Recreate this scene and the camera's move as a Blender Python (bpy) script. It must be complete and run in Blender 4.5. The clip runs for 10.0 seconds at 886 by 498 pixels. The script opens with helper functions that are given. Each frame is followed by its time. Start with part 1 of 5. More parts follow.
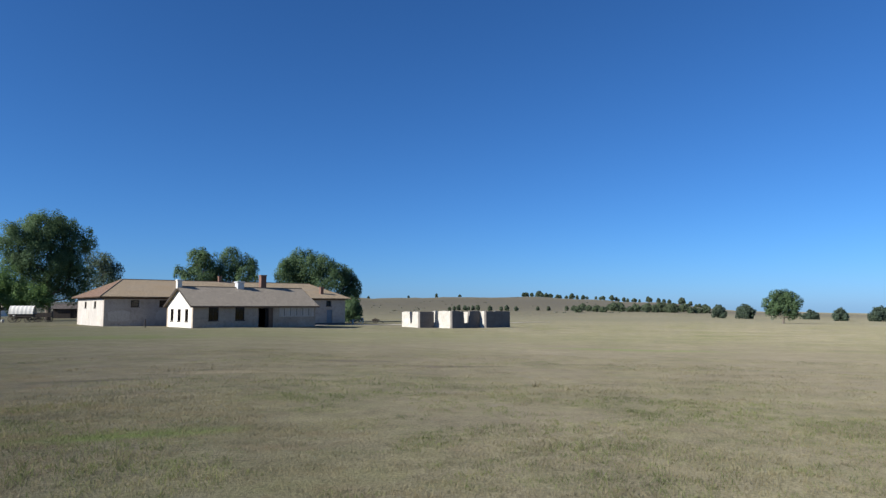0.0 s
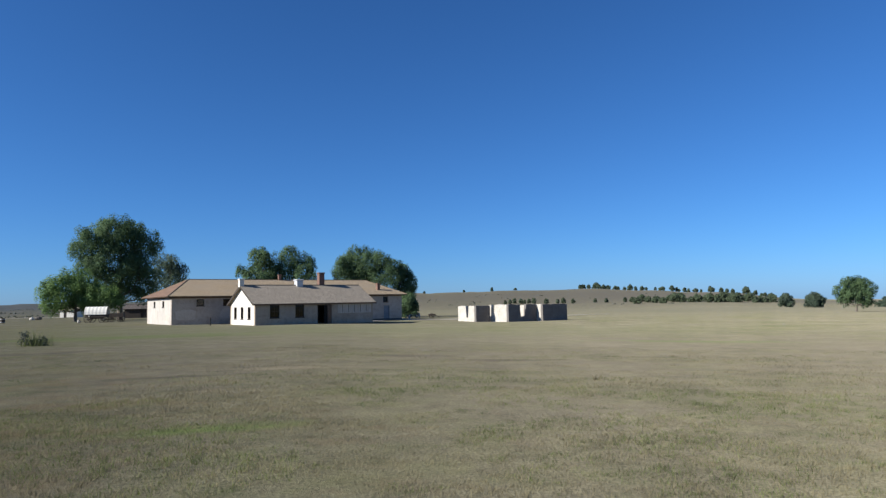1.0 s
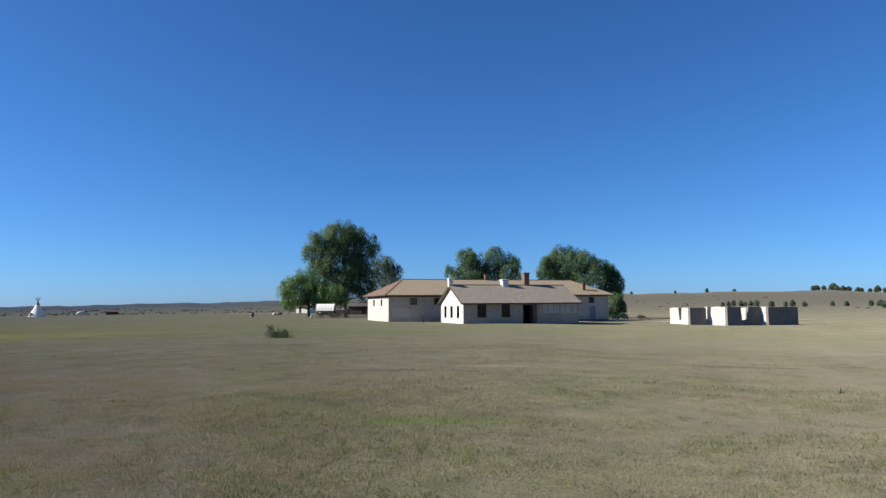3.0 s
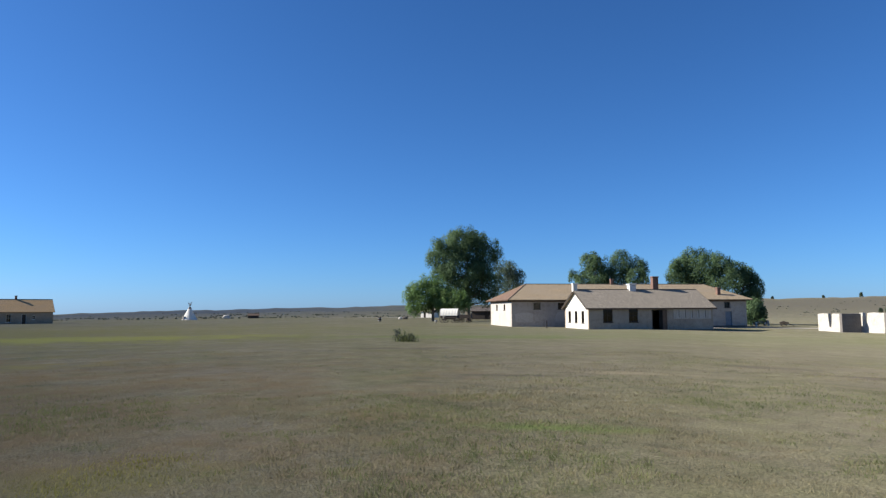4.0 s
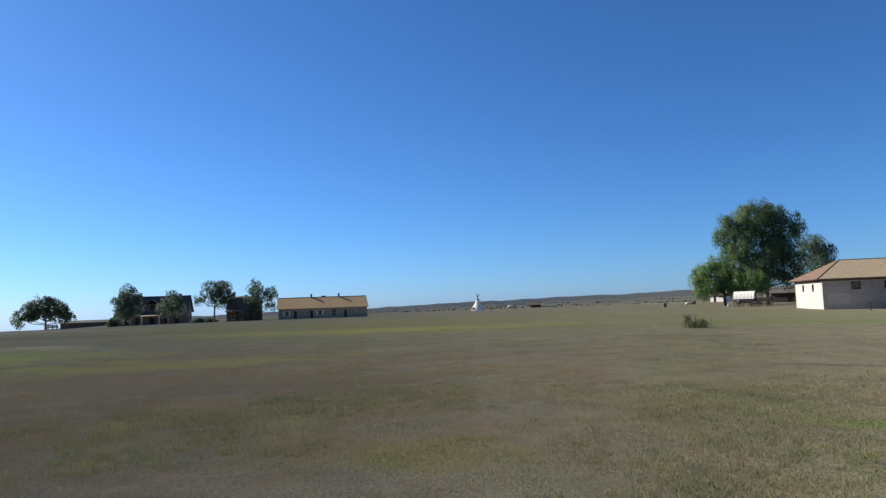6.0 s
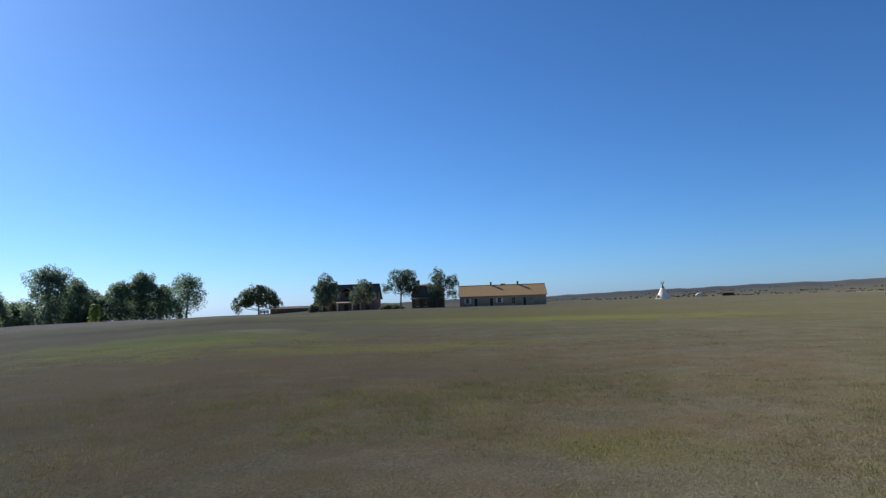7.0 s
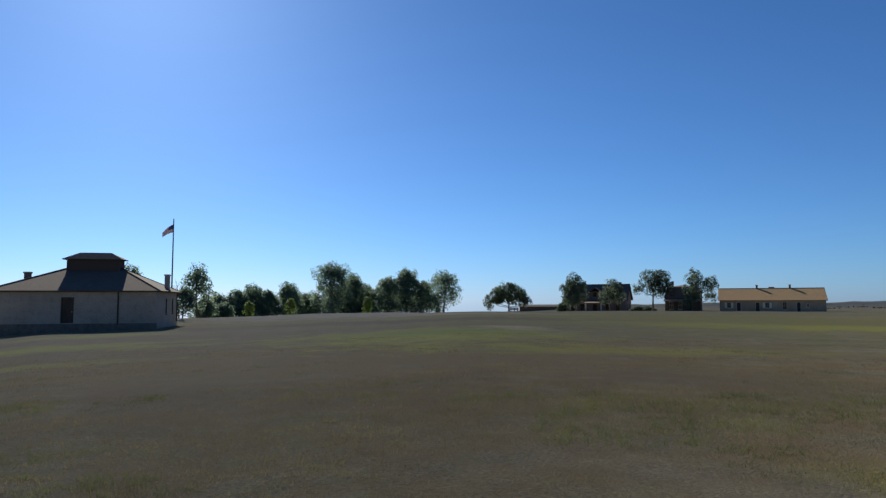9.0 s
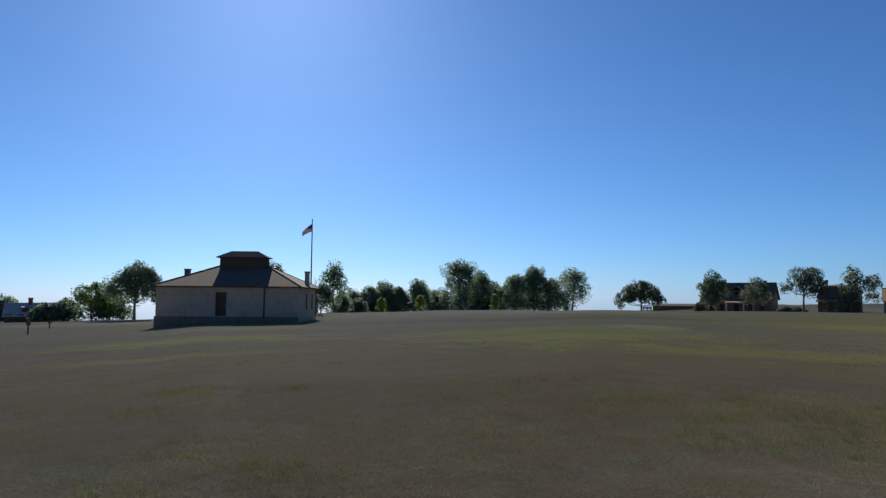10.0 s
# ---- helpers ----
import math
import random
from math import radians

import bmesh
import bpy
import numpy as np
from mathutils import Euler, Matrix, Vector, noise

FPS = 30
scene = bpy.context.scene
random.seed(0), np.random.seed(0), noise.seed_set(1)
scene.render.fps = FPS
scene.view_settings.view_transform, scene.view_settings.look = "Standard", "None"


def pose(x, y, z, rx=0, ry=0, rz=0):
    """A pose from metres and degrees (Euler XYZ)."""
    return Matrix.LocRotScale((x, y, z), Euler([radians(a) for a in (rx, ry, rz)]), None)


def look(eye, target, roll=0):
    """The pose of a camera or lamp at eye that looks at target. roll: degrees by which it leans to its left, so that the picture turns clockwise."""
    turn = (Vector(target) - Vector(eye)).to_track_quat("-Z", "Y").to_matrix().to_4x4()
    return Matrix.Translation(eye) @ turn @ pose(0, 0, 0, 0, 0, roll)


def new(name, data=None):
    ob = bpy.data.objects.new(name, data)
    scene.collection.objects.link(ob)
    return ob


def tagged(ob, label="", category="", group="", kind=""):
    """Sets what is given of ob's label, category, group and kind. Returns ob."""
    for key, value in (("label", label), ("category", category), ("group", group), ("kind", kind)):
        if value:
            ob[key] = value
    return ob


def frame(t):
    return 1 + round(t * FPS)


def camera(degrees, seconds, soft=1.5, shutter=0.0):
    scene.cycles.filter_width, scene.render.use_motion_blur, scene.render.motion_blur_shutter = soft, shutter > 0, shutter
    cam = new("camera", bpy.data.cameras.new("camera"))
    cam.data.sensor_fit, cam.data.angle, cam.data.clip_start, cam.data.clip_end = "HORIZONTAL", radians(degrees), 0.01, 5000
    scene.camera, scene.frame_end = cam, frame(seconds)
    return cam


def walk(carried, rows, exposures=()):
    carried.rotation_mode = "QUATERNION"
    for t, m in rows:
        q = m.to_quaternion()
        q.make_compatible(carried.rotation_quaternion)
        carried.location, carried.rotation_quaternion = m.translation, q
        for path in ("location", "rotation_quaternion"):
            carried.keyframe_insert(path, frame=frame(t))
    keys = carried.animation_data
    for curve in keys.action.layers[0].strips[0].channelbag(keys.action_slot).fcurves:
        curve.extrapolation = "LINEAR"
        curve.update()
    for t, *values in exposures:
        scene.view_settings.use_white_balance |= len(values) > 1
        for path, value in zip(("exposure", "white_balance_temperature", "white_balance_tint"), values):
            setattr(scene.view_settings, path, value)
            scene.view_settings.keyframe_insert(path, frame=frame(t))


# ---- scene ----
# ------------------------------------------------------------------ camera
cam = camera(67.43, 10.0, soft=1.35)
EYE_Z, ARM = 1.6, 0.4
ROWS = [
    (0.0, 2.63, 5.03, 0.07), (0.5, 4.41, 4.77, 0.79), (1.0, 7.41, 4.58, 1.09), (1.5, 11.60, 4.49, 1.02),
    (2.0, 16.34, 4.60, 0.83), (3.5, 29.71, 5.01, 0.30), (4.0, 35.34, 5.29, 0.26), (4.5, 39.82, 5.34, 0.23),
    (5.0, 43.46, 5.24, 0.89), (5.5, 49.09, 5.07, 1.59), (6.0, 59.09, 4.73, 2.00), (7.5, 81.14, 4.21, 1.88),
    (8.0, 88.01, 4.45, 1.90), (8.5, 91.30, 4.52, 1.21), (9.0, 95.44, 4.51, 0.15), (9.5, 101.04, 4.38, -0.53),
    (10.0, 106.35, 4.26, -0.40),
]
walk(cam, [(t, pose(-math.sin(radians(a)) * ARM, math.cos(radians(a)) * ARM, EYE_Z, 90 + p, r, a)) for t, a, p, r in ROWS],
     exposures=[(0.0, 0.74, 6300, 10), (5.0, 1.0, 6650, 10), (7.5, 0.75, 6950, 10), (10.0, 0.5, 7100, 10)])

# ------------------------------------------------------------------ light
SUN_AZ, SUN_EL = 121.0, 29.6
world = bpy.data.worlds.new("sky")
scene.world = world
world.use_nodes = True
wn = world.node_tree.nodes
sky = wn.new("ShaderNodeTexSky")
sky.sky_type = "NISHITA"
sky.sun_disc = False
sky.sun_elevation, sky.sun_rotation = radians(SUN_EL), radians(-SUN_AZ)
sky.altitude, sky.air_density, sky.dust_density, sky.ozone_density = 1300, 1.0, 0.85, 3.5
wn["Background"].inputs["Strength"].default_value = 0.047
# the clear high-plains blue: each channel weighed from the sky's own colour
split, joined = wn.new("ShaderNodeSeparateColor"), wn.new("ShaderNodeCombineColor")
world.node_tree.links.new(sky.outputs["Color"], split.inputs[0])
for out, (first, gain), (second, share) in ((0, (0, 0.70), (1, -0.125)), (1, (1, 0.95), (1, 0.0)), (2, (2, 1.40), (0, 0.27))):
    main, blend = wn.new("ShaderNodeMath"), wn.new("ShaderNodeMath")
    main.operation, blend.operation = "MULTIPLY", "MULTIPLY_ADD"
    main.inputs[1].default_value, blend.inputs[1].default_value = gain, share
    world.node_tree.links.new(split.outputs[first], main.inputs[0])
    world.node_tree.links.new(split.outputs[second], blend.inputs[0])
    world.node_tree.links.new(main.outputs[0], blend.inputs[2])
    world.node_tree.links.new(blend.outputs[0], joined.inputs[out])
world.node_tree.links.new(joined.outputs[0], wn["Background"].inputs["Color"])
sun = new("sun", bpy.data.lights.new("sun", "SUN"))
sun.data.energy, sun.data.angle, sun.data.color = 5.0, radians(0.53), (0.98, 0.95, 0.88)
sv = Vector((-math.sin(radians(SUN_AZ)) * math.cos(radians(SUN_EL)), math.cos(radians(SUN_AZ)) * math.cos(radians(SUN_EL)), math.sin(radians(SUN_EL))))
sun.matrix_world = look(sv * 100, (0, 0, 0))


# ------------------------------------------------------------------ materials
def material(name):
    m = bpy.data.materials.new(name)
    m.use_nodes = True
    return m, m.node_tree.nodes, m.node_tree.links, m.node_tree.nodes["Principled BSDF"]


def ramp(nodes, stops):
    r = nodes.new("ShaderNodeValToRGB")
    e = r.color_ramp.elements
    while len(e) < len(stops):
        e.new(0.5)
    for k, (p, c) in enumerate(stops):
        e[k].position, e[k].color = p, (*c, 1)
    return r


def noisy(nodes, links, scale, detail=6, rough=0.6, vec=None, stretch=None):
    n = nodes.new("ShaderNodeTexNoise")
    n.inputs["Scale"].default_value, n.inputs["Detail"].default_value, n.inputs["Roughness"].default_value = scale, detail, rough
    if vec is not None:
        if stretch:
            mp = nodes.new("ShaderNodeMapping")
            mp.inputs["Scale"].default_value = stretch
            links.new(vec, mp.inputs["Vector"])
            vec = mp.outputs["Vector"]
        links.new(vec, n.inputs["Vector"])
    return n


def mixed(nodes, links, fac, a, b, kind="MIX"):
    m = nodes.new("ShaderNodeMix")
    m.data_type, m.blend_type = "RGBA", kind
    for socket, v in ((m.inputs[0], fac), (m.inputs[6], a), (m.inputs[7], b)):
        if isinstance(v, (int, float)):
            socket.default_value = v
        elif isinstance(v, tuple):
            socket.default_value = (*v, 1)
        else:
            links.new(v, socket)
    return m.outputs[2]


def bumped(nodes, links, bsdf, height, strength, distance):
    b = nodes.new("ShaderNodeBump")
    b.inputs["Strength"].default_value, b.inputs["Distance"].default_value = strength, distance
    links.new(height, b.inputs["Height"])
    links.new(b.outputs["Normal"], bsdf.inputs["Normal"])


def worn(name, c0, c1, stain, scale=1.2, fine=14.0, rough=0.9, stretch=None, bump=0.3):
    """A weathered surface: two tones in large blotches, stains, fine grain and relief."""
    m, n, l, b = material(name)
    co = n.new("ShaderNodeTexCoord").outputs["Object"]
    big, mid, small = noisy(n, l, scale, 5, 0.6, co, stretch), noisy(n, l, scale * 3.7, 6, 0.7, co, stretch), noisy(n, l, fine, 4, 0.6, co)
    r1 = ramp(n, [(0.35, c0), (0.65, c1)])
    l.new(big.outputs["Fac"], r1.inputs["Fac"])
    r2 = ramp(n, [(0.5, (0, 0, 0)), (0.72, (1, 1, 1))])
    l.new(mid.outputs["Fac"], r2.inputs["Fac"])
    col = mixed(n, l, r2.outputs["Color"], r1.outputs["Color"], stain)
    r3 = ramp(n, [(0.3, (0.72, 0.72, 0.72)), (0.7, (1.0, 1.0, 1.0))])
    l.new(small.outputs["Fac"], r3.inputs["Fac"])
    col = mixed(n, l, 1.0, col, r3.outputs["Color"], "MULTIPLY")
    l.new(col, b.inputs["Base Color"])
    b.inputs["Roughness"].default_value = rough
    bumped(n, l, b, small.outputs["Fac"], bump, 0.02)
    return m


def shingled(name, c0, c1, c2, course=0.16):
    """Wooden shingles in courses that run level along the roof."""
    m, n, l, b = material(name)
    uv = n.new("ShaderNodeTexCoord").outputs["UV"]
    br = n.new("ShaderNodeTexBrick")
    br.inputs["Scale"].default_value = 1.0
    br.inputs["Brick Width"].default_value, br.inputs["Row Height"].default_value = 0.17, course
    br.inputs["Mortar Size"].default_value = 0.012
    br.inputs["Color1"].default_value, br.inputs["Color2"].default_value, br.inputs["Mortar"].default_value = (*c0, 1), (*c1, 1), (*[v * 0.35 for v in c0], 1)
    l.new(uv, br.inputs["Vector"])
    big = noisy(n, l, 0.55, 6, 0.7, uv, (0.5, 1.4, 1))
    r = ramp(n, [(0.42, (0, 0, 0)), (0.68, (1, 1, 1))])
    l.new(big.outputs["Fac"], r.inputs["Fac"])
    col = mixed(n, l, r.outputs["Color"], br.outputs["Color"], c2)
    streak = noisy(n, l, 3.0, 5, 0.7, uv, (2.2, 0.35, 1))
    r2 = ramp(n, [(0.3, (0.7, 0.7, 0.7)), (0.7, (1.1, 1.1, 1.1))])
    l.new(streak.outputs["Fac"], r2.inputs["Fac"])
    col = mixed(n, l, 1.0, col, r2.outputs["Color"], "MULTIPLY")
    l.new(col, b.inputs["Base Color"])
    b.inputs["Roughness"].default_value = 0.95
    b.inputs["Specular IOR Level"].default_value = 0.12
    bumped(n, l, b, br.outputs["Fac"], -0.5, 0.012)
    return m


def grassy():
    m, n, l, b = material("dry_grass")
    co = n.new("ShaderNodeTexCoord").outputs["Object"]
    big = noisy(n, l, 0.035, 6, 0.62, co)
    mid = noisy(n, l, 0.16, 7, 0.68, co)
    small = noisy(n, l, 1.7, 7, 0.72, co)
    fine = noisy(n, l, 24.0, 5, 0.7, co)
    r1 = ramp(n, [(0.33, (0.196, 0.190, 0.100)), (0.47, (0.248, 0.222, 0.142)), (0.60, (0.286, 0.250, 0.172)), (0.74, (0.235, 0.192, 0.142))])
    l.new(big.outputs["Fac"], r1.inputs["Fac"])
    r2 = ramp(n, [(0.36, (0.185, 0.192, 0.082)), (0.5, (0.252, 0.228, 0.150)), (0.66, (0.318, 0.285, 0.196))])
    l.new(mid.outputs["Fac"], r2.inputs["Fac"])
    col = mixed(n, l, 0.5, r1.outputs["Color"], r2.outputs["Color"])
    r3 = ramp(n, [(0.30, (0.78, 0.76, 0.76)), (0.52, (1.06, 1.05, 1.05)), (0.74, (1.30, 1.27, 1.22))])
    l.new(small.outputs["Fac"], r3.inputs["Fac"])
    col = mixed(n, l, 1.0, col, r3.outputs["Color"], "MULTIPLY")
    r4 = ramp(n, [(0.32, (0.62, 0.62, 0.62)), (0.64, (1.34, 1.34, 1.31))])
    l.new(fine.outputs["Fac"], r4.inputs["Fac"])
    col = mixed(n, l, 1.0, col, r4.outputs["Color"], "MULTIPLY")
    blotch = noisy(n, l, 0.55, 6, 0.7, co)
    r7 = ramp(n, [(0.34, (0.83, 0.83, 0.84)), (0.66, (1.13, 1.13, 1.09))])
    l.new(blotch.outputs["Fac"], r7.inputs["Fac"])
    col = mixed(n, l, 1.0, col, r7.outputs["Color"], "MULTIPLY")
    # drifts of green growth and of grey-mauve thatch
    for sc, lo, hi, amount, c in ((0.42, 0.50, 0.72, 0.45, (0.176, 0.190, 0.090)), (0.13, 0.50, 0.68, 0.45, (0.240, 0.196, 0.158)), (1.4, 0.54, 0.74, 0.5, (0.150, 0.172, 0.078)), (0.75, 0.58, 0.76, 0.3, (0.335, 0.295, 0.205))):
        dn = noisy(n, l, sc, 6, 0.66, co, (1.0 + sc * 0.1, 1.0, 1.0))
        dr = ramp(n, [(lo, (0, 0, 0)), (hi, (amount,) * 3)])
        l.new(dn.outputs["Fac"], dr.inputs["Fac"])
        col = mixed(n, l, dr.outputs["Color"], col, c)
    # bare dark soil
    soil = noisy(n, l, 0.28, 6, 0.75, co)
    r6 = ramp(n, [(0.60, (0, 0, 0)), (0.74, (0.5, 0.5, 0.5))])
    l.new(soil.outputs["Fac"], r6.inputs["Fac"])
    col = mixed(n, l, r6.outputs["Color"], col, (0.165, 0.138, 0.108))
    # greener, barer and haze- or shade-tinted patches of their own shape: place, half-lengths, turn, colour
    rag = noisy(n, l, 0.5, 5, 0.7, co)
    for px, py, rx, ry, turn, c, amount in PATCHES:
        mp = n.new("ShaderNodeMapping")
        mp.vector_type = "TEXTURE"
        mp.inputs["Location"].default_value = (px, py, 0)
        mp.inputs["Rotation"].default_value = (0, 0, radians(turn))
        mp.inputs["Scale"].default_value = (rx, ry, 1000)
        l.new(co, mp.inputs["Vector"])
        ln = n.new("ShaderNodeVectorMath")
        ln.operation = "LENGTH"
        l.new(mp.outputs["Vector"], ln.inputs[0])
        ad = n.new("ShaderNodeMath")
        ad.operation = "MULTIPLY_ADD"
        ad.inputs[1].default_value, ad.inputs[2].default_value = 2.2, -1.1
        l.new(rag.outputs["Fac"], ad.inputs[0])
        sm = n.new("ShaderNodeMath")
        sm.operation = "ADD"
        l.new(ln.outputs["Value"], sm.inputs[0])
        l.new(ad.outputs[0], sm.inputs[1])
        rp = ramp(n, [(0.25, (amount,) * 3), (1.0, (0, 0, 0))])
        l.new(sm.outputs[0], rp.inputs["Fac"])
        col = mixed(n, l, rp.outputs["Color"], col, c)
    col = mixed(n, l, 1.0, col, (0.73, 0.73, 0.73), "MULTIPLY")
    l.new(col, b.inputs["Base Color"])
    b.inputs["Roughness"].default_value = 1.0
    b.inputs["Diffuse Roughness"].default_value = 1.0
    b.inputs["Specular IOR Level"].default_value = 0.03
    h = n.new("ShaderNodeMath")
    h.operation = "ADD"
    l.new(fine.outputs["Fac"], h.inputs[0])
    l.new(small.outputs["Fac"], h.inputs[1])
    bumped(n, l, b, h.outputs[0], 0.7, 0.06)
    return m


SAGEHAZE, OLIVE, BRIGHT = (0.098, 0.118, 0.145), (0.275, 0.245, 0.085), (0.40, 0.41, 0.085)
GREEN, SOILSHADE, STRAWY, YELLOW = (0.190, 0.245, 0.075), (0.15, 0.122, 0.095), (0.58, 0.47, 0.29), (0.32, 0.31, 0.08)
# first patch: far sagebrush with the blue-grey of distance haze painted in
PATCHES = [(-850, 560, 560, 780, 0, SAGEHAZE, 0.9), (150, 1000, 1000, 800, 0, (0.100, 0.090, 0.076), 0.85), (60, 260, 260, 170, 0, (0.180, 0.166, 0.118), 0.7),
           (-75, 4, 52, 85, 0, OLIVE, 0.75), (-20, 62, 55, 24, 0, (0.225, 0.222, 0.118), 0.5), (-34, -22, 36, 32, 30, (0.238, 0.175, 0.122), 0.7), (8, 30, 42, 36, 0, (0.225, 0.19, 0.142), 0.45), (-20, -6, 20, 24, 0, (0.285, 0.200, 0.098), 0.85),
           (-34.0, -4.2, 9.5, 11.0, 97, BRIGHT, 1.0), (-36.0, -3.5, 6.0, 5.0, 97, (0.235, 0.290, 0.085), 0.8), (-42.0, 0.5, 3.0, 3.5, 91, STRAWY, 0.6), (-52.0, 24.0, 22.0, 9.0, 65, BRIGHT, 0.6),
           (-31.0, -22.0, 9.0, 6.0, 120, BRIGHT, 0.9), (-46.0, -30.0, 7.0, 6.0, 120, BRIGHT, 0.8), (-20.0, -16.0, 5.0, 2.0, 125, BRIGHT, 0.6), (-24, 3, 10, 3, 95, BRIGHT, 0.5), (-30.0, 45.0, 18.0, 5.0, 40, GREEN, 0.5),
           (-4.4, 9.0, 1.5, 0.45, 26, GREEN, 0.8), (-9.0, 16.2, 2.2, 0.5, 29, SOILSHADE, 0.8), (-6.6, 19.0, 3.0, 0.7, 20, STRAWY, 0.25),
           (-1.5, 24.0, 3.2, 0.7, 3, SOILSHADE, 0.75), (-4.5, 26.0, 3.0, 0.8, 5, SOILSHADE, 0.6), (-22.0, 27.5, 4.0, 1.2, 38, SOILSHADE, 0.5),
           (-6.6, 3.7, 1.6, 1.0, 60, YELLOW, 0.3), (-14.0, 4.0, 6.0, 4.0, 75, SOILSHADE, 0.3), (-12.0, -4.0, 7.0, 3.5, 105, SOILSHADE, 0.35), (8.0, 40.0, 8.0, 1.5, -10, GREEN, 0.5),
           (4.0, 26.0, 2.5, 0.6, -8, SOILSHADE, 0.5),
           # sunlit crest and shaded face of the bank, painted as pale and dark strips
           (-86.0, -19.8, 12.0, 34.0, 13, (0.50, 0.40, 0.30), 0.9), (-60.0, -13.9, 9.0, 30.0, 13, SOILSHADE, 0.8), (-64.0, -62.0, 9.0, 15.0, 44, STRAWY, 0.6)]


def leafy(name, c0, c1, c2, through_light=0.35, gloss=0.25):
    """Leaves: tone by leaf, and by bough where new growth is paler."""
    m, n, l, b = material(name)
    geo = n.new("ShaderNodeNewGeometry")
    near, pale = [tuple((p + q) / 2 for p, q in zip(u, c1)) for u in (c0, c2)]
    r = ramp(n, [(0.0, near), (0.5, c1), (1.0, pale)])
    l.new(geo.outputs["Random Per Island"], r.inputs["Fac"])
    bough = noisy(n, l, 0.55, 3, 0.6, n.new("ShaderNodeTexCoord").outputs["Object"])
    rb = ramp(n, [(0.32, (0.74, 0.76, 0.80)), (0.66, (1.24, 1.22, 1.10))])
    l.new(bough.outputs["Fac"], rb.inputs["Fac"])
    col = mixed(n, l, 1.0, r.outputs["Color"], rb.outputs["Color"], "MULTIPLY")
    b.inputs["Roughness"].default_value = 0.6
    b.inputs["Specular IOR Level"].default_value = gloss
    l.new(col, b.inputs["Base Color"])
    tr = n.new("ShaderNodeBsdfTranslucent")
    l.new(col, tr.inputs["Color"])
    mx = n.new("ShaderNodeMixShader")
    mx.inputs[0].default_value = through_light
    l.new(b.outputs[0], mx.inputs[1])
    l.new(tr.outputs[0], mx.inputs[2])
    l.new(mx.outputs[0], n["Material Output"].inputs["Surface"])
    return m


def pane_glass():
    m, n, l, b = material("old_glass")
    tr, gl, mx = n.new("ShaderNodeBsdfTransparent"), n.new("ShaderNodeBsdfGlossy"), n.new("ShaderNodeMixShader")
    tr.inputs["Color"].default_value = (0.04, 0.037, 0.035, 1)
    gl.inputs["Roughness"].default_value = 0.05
    mx.inputs[0].default_value = 0.025
    l.new(tr.outputs[0], mx.inputs[1])
    l.new(gl.outputs[0], mx.inputs[2])
    l.new(mx.outputs[0], n["Material Output"].inputs["Surface"])
    return m


GRASS = grassy()
MIDPATCH = worn("repaired_plaster", (0.50, 0.44, 0.37), (0.57, 0.50, 0.42), (0.42, 0.36, 0.30), 1.6, 10.0)
LIME = worn("lime_grout_wall", (0.42, 0.357, 0.292), (0.50, 0.428, 0.352), (0.31, 0.258, 0.208), 0.5, 9.0, bump=0.4)
SUNWASH = worn("sunlit_whitewash", (0.70, 0.65, 0.56), (0.77, 0.72, 0.63), (0.60, 0.54, 0.45), 0.7, 9.0, bump=0.3)
ADOBE = worn("weathered_adobe", (0.30, 0.235, 0.165), (0.38, 0.30, 0.215), (0.22, 0.17, 0.12), 0.7, 9.0, bump=0.4)
# paler copy of the lime wall for its sunlit end, with dirty streaks
LITLIME = worn("sunlit_streaked_lime", (0.47, 0.425, 0.37), (0.55, 0.50, 0.44), (0.35, 0.305, 0.255), 0.8, 9.0, stretch=(1, 1, 0.45), bump=0.4)
COOKWALL = worn("stained_shaded_plaster", (0.36, 0.285, 0.212), (0.45, 0.365, 0.278), (0.25, 0.195, 0.145), 0.6, 9.0, bump=0.4)
PALEPATCH = worn("pale_plaster_patch", (0.47, 0.405, 0.335), (0.56, 0.49, 0.41), (0.37, 0.31, 0.25), 1.6, 10.0, stretch=(1.5, 1, 0.4))
GUARDWALL = worn("grey_plaster", (0.275, 0.24, 0.205), (0.335, 0.295, 0.25), (0.215, 0.182, 0.155), 0.45, 9.0)
STONE = worn("rubble_stone", (0.10, 0.088, 0.075), (0.16, 0.14, 0.115), (0.07, 0.06, 0.052), 2.2, 12.0, bump=0.8)
# ruin concrete in two tones: pale for sunlit faces, dark with shade painted in
RUIN = worn("pale_concrete", (0.50, 0.46, 0.39), (0.60, 0.555, 0.48), (0.38, 0.335, 0.27), 0.8, 8.0, bump=0.6)
SHADERUIN = worn("shaded_concrete", (0.155, 0.138, 0.122), (0.20, 0.178, 0.155), (0.115, 0.10, 0.088), 0.8, 8.0, bump=0.6)
TIMBER = worn("dark_timber", (0.040, 0.030, 0.024), (0.065, 0.048, 0.036), (0.028, 0.022, 0.018), 2.0, 20.0, stretch=(1, 1, 0.2))
PALEWOOD = worn("painted_trim", (0.62, 0.58, 0.50), (0.70, 0.66, 0.58), (0.50, 0.45, 0.38), 3.0, 20.0)
BROWNWOOD = worn("brown_wood", (0.10, 0.062, 0.042), (0.14, 0.09, 0.06), (0.07, 0.045, 0.032), 2.0, 20.0)
BRICK = worn("brick_red", (0.155, 0.085, 0.062), (0.215, 0.120, 0.086), (0.115, 0.068, 0.052), 3.0, 22.0)
OLDBRICK = worn("weathered_brick", (0.21, 0.135, 0.105), (0.27, 0.18, 0.14), (0.15, 0.10, 0.08), 1.2, 16.0)
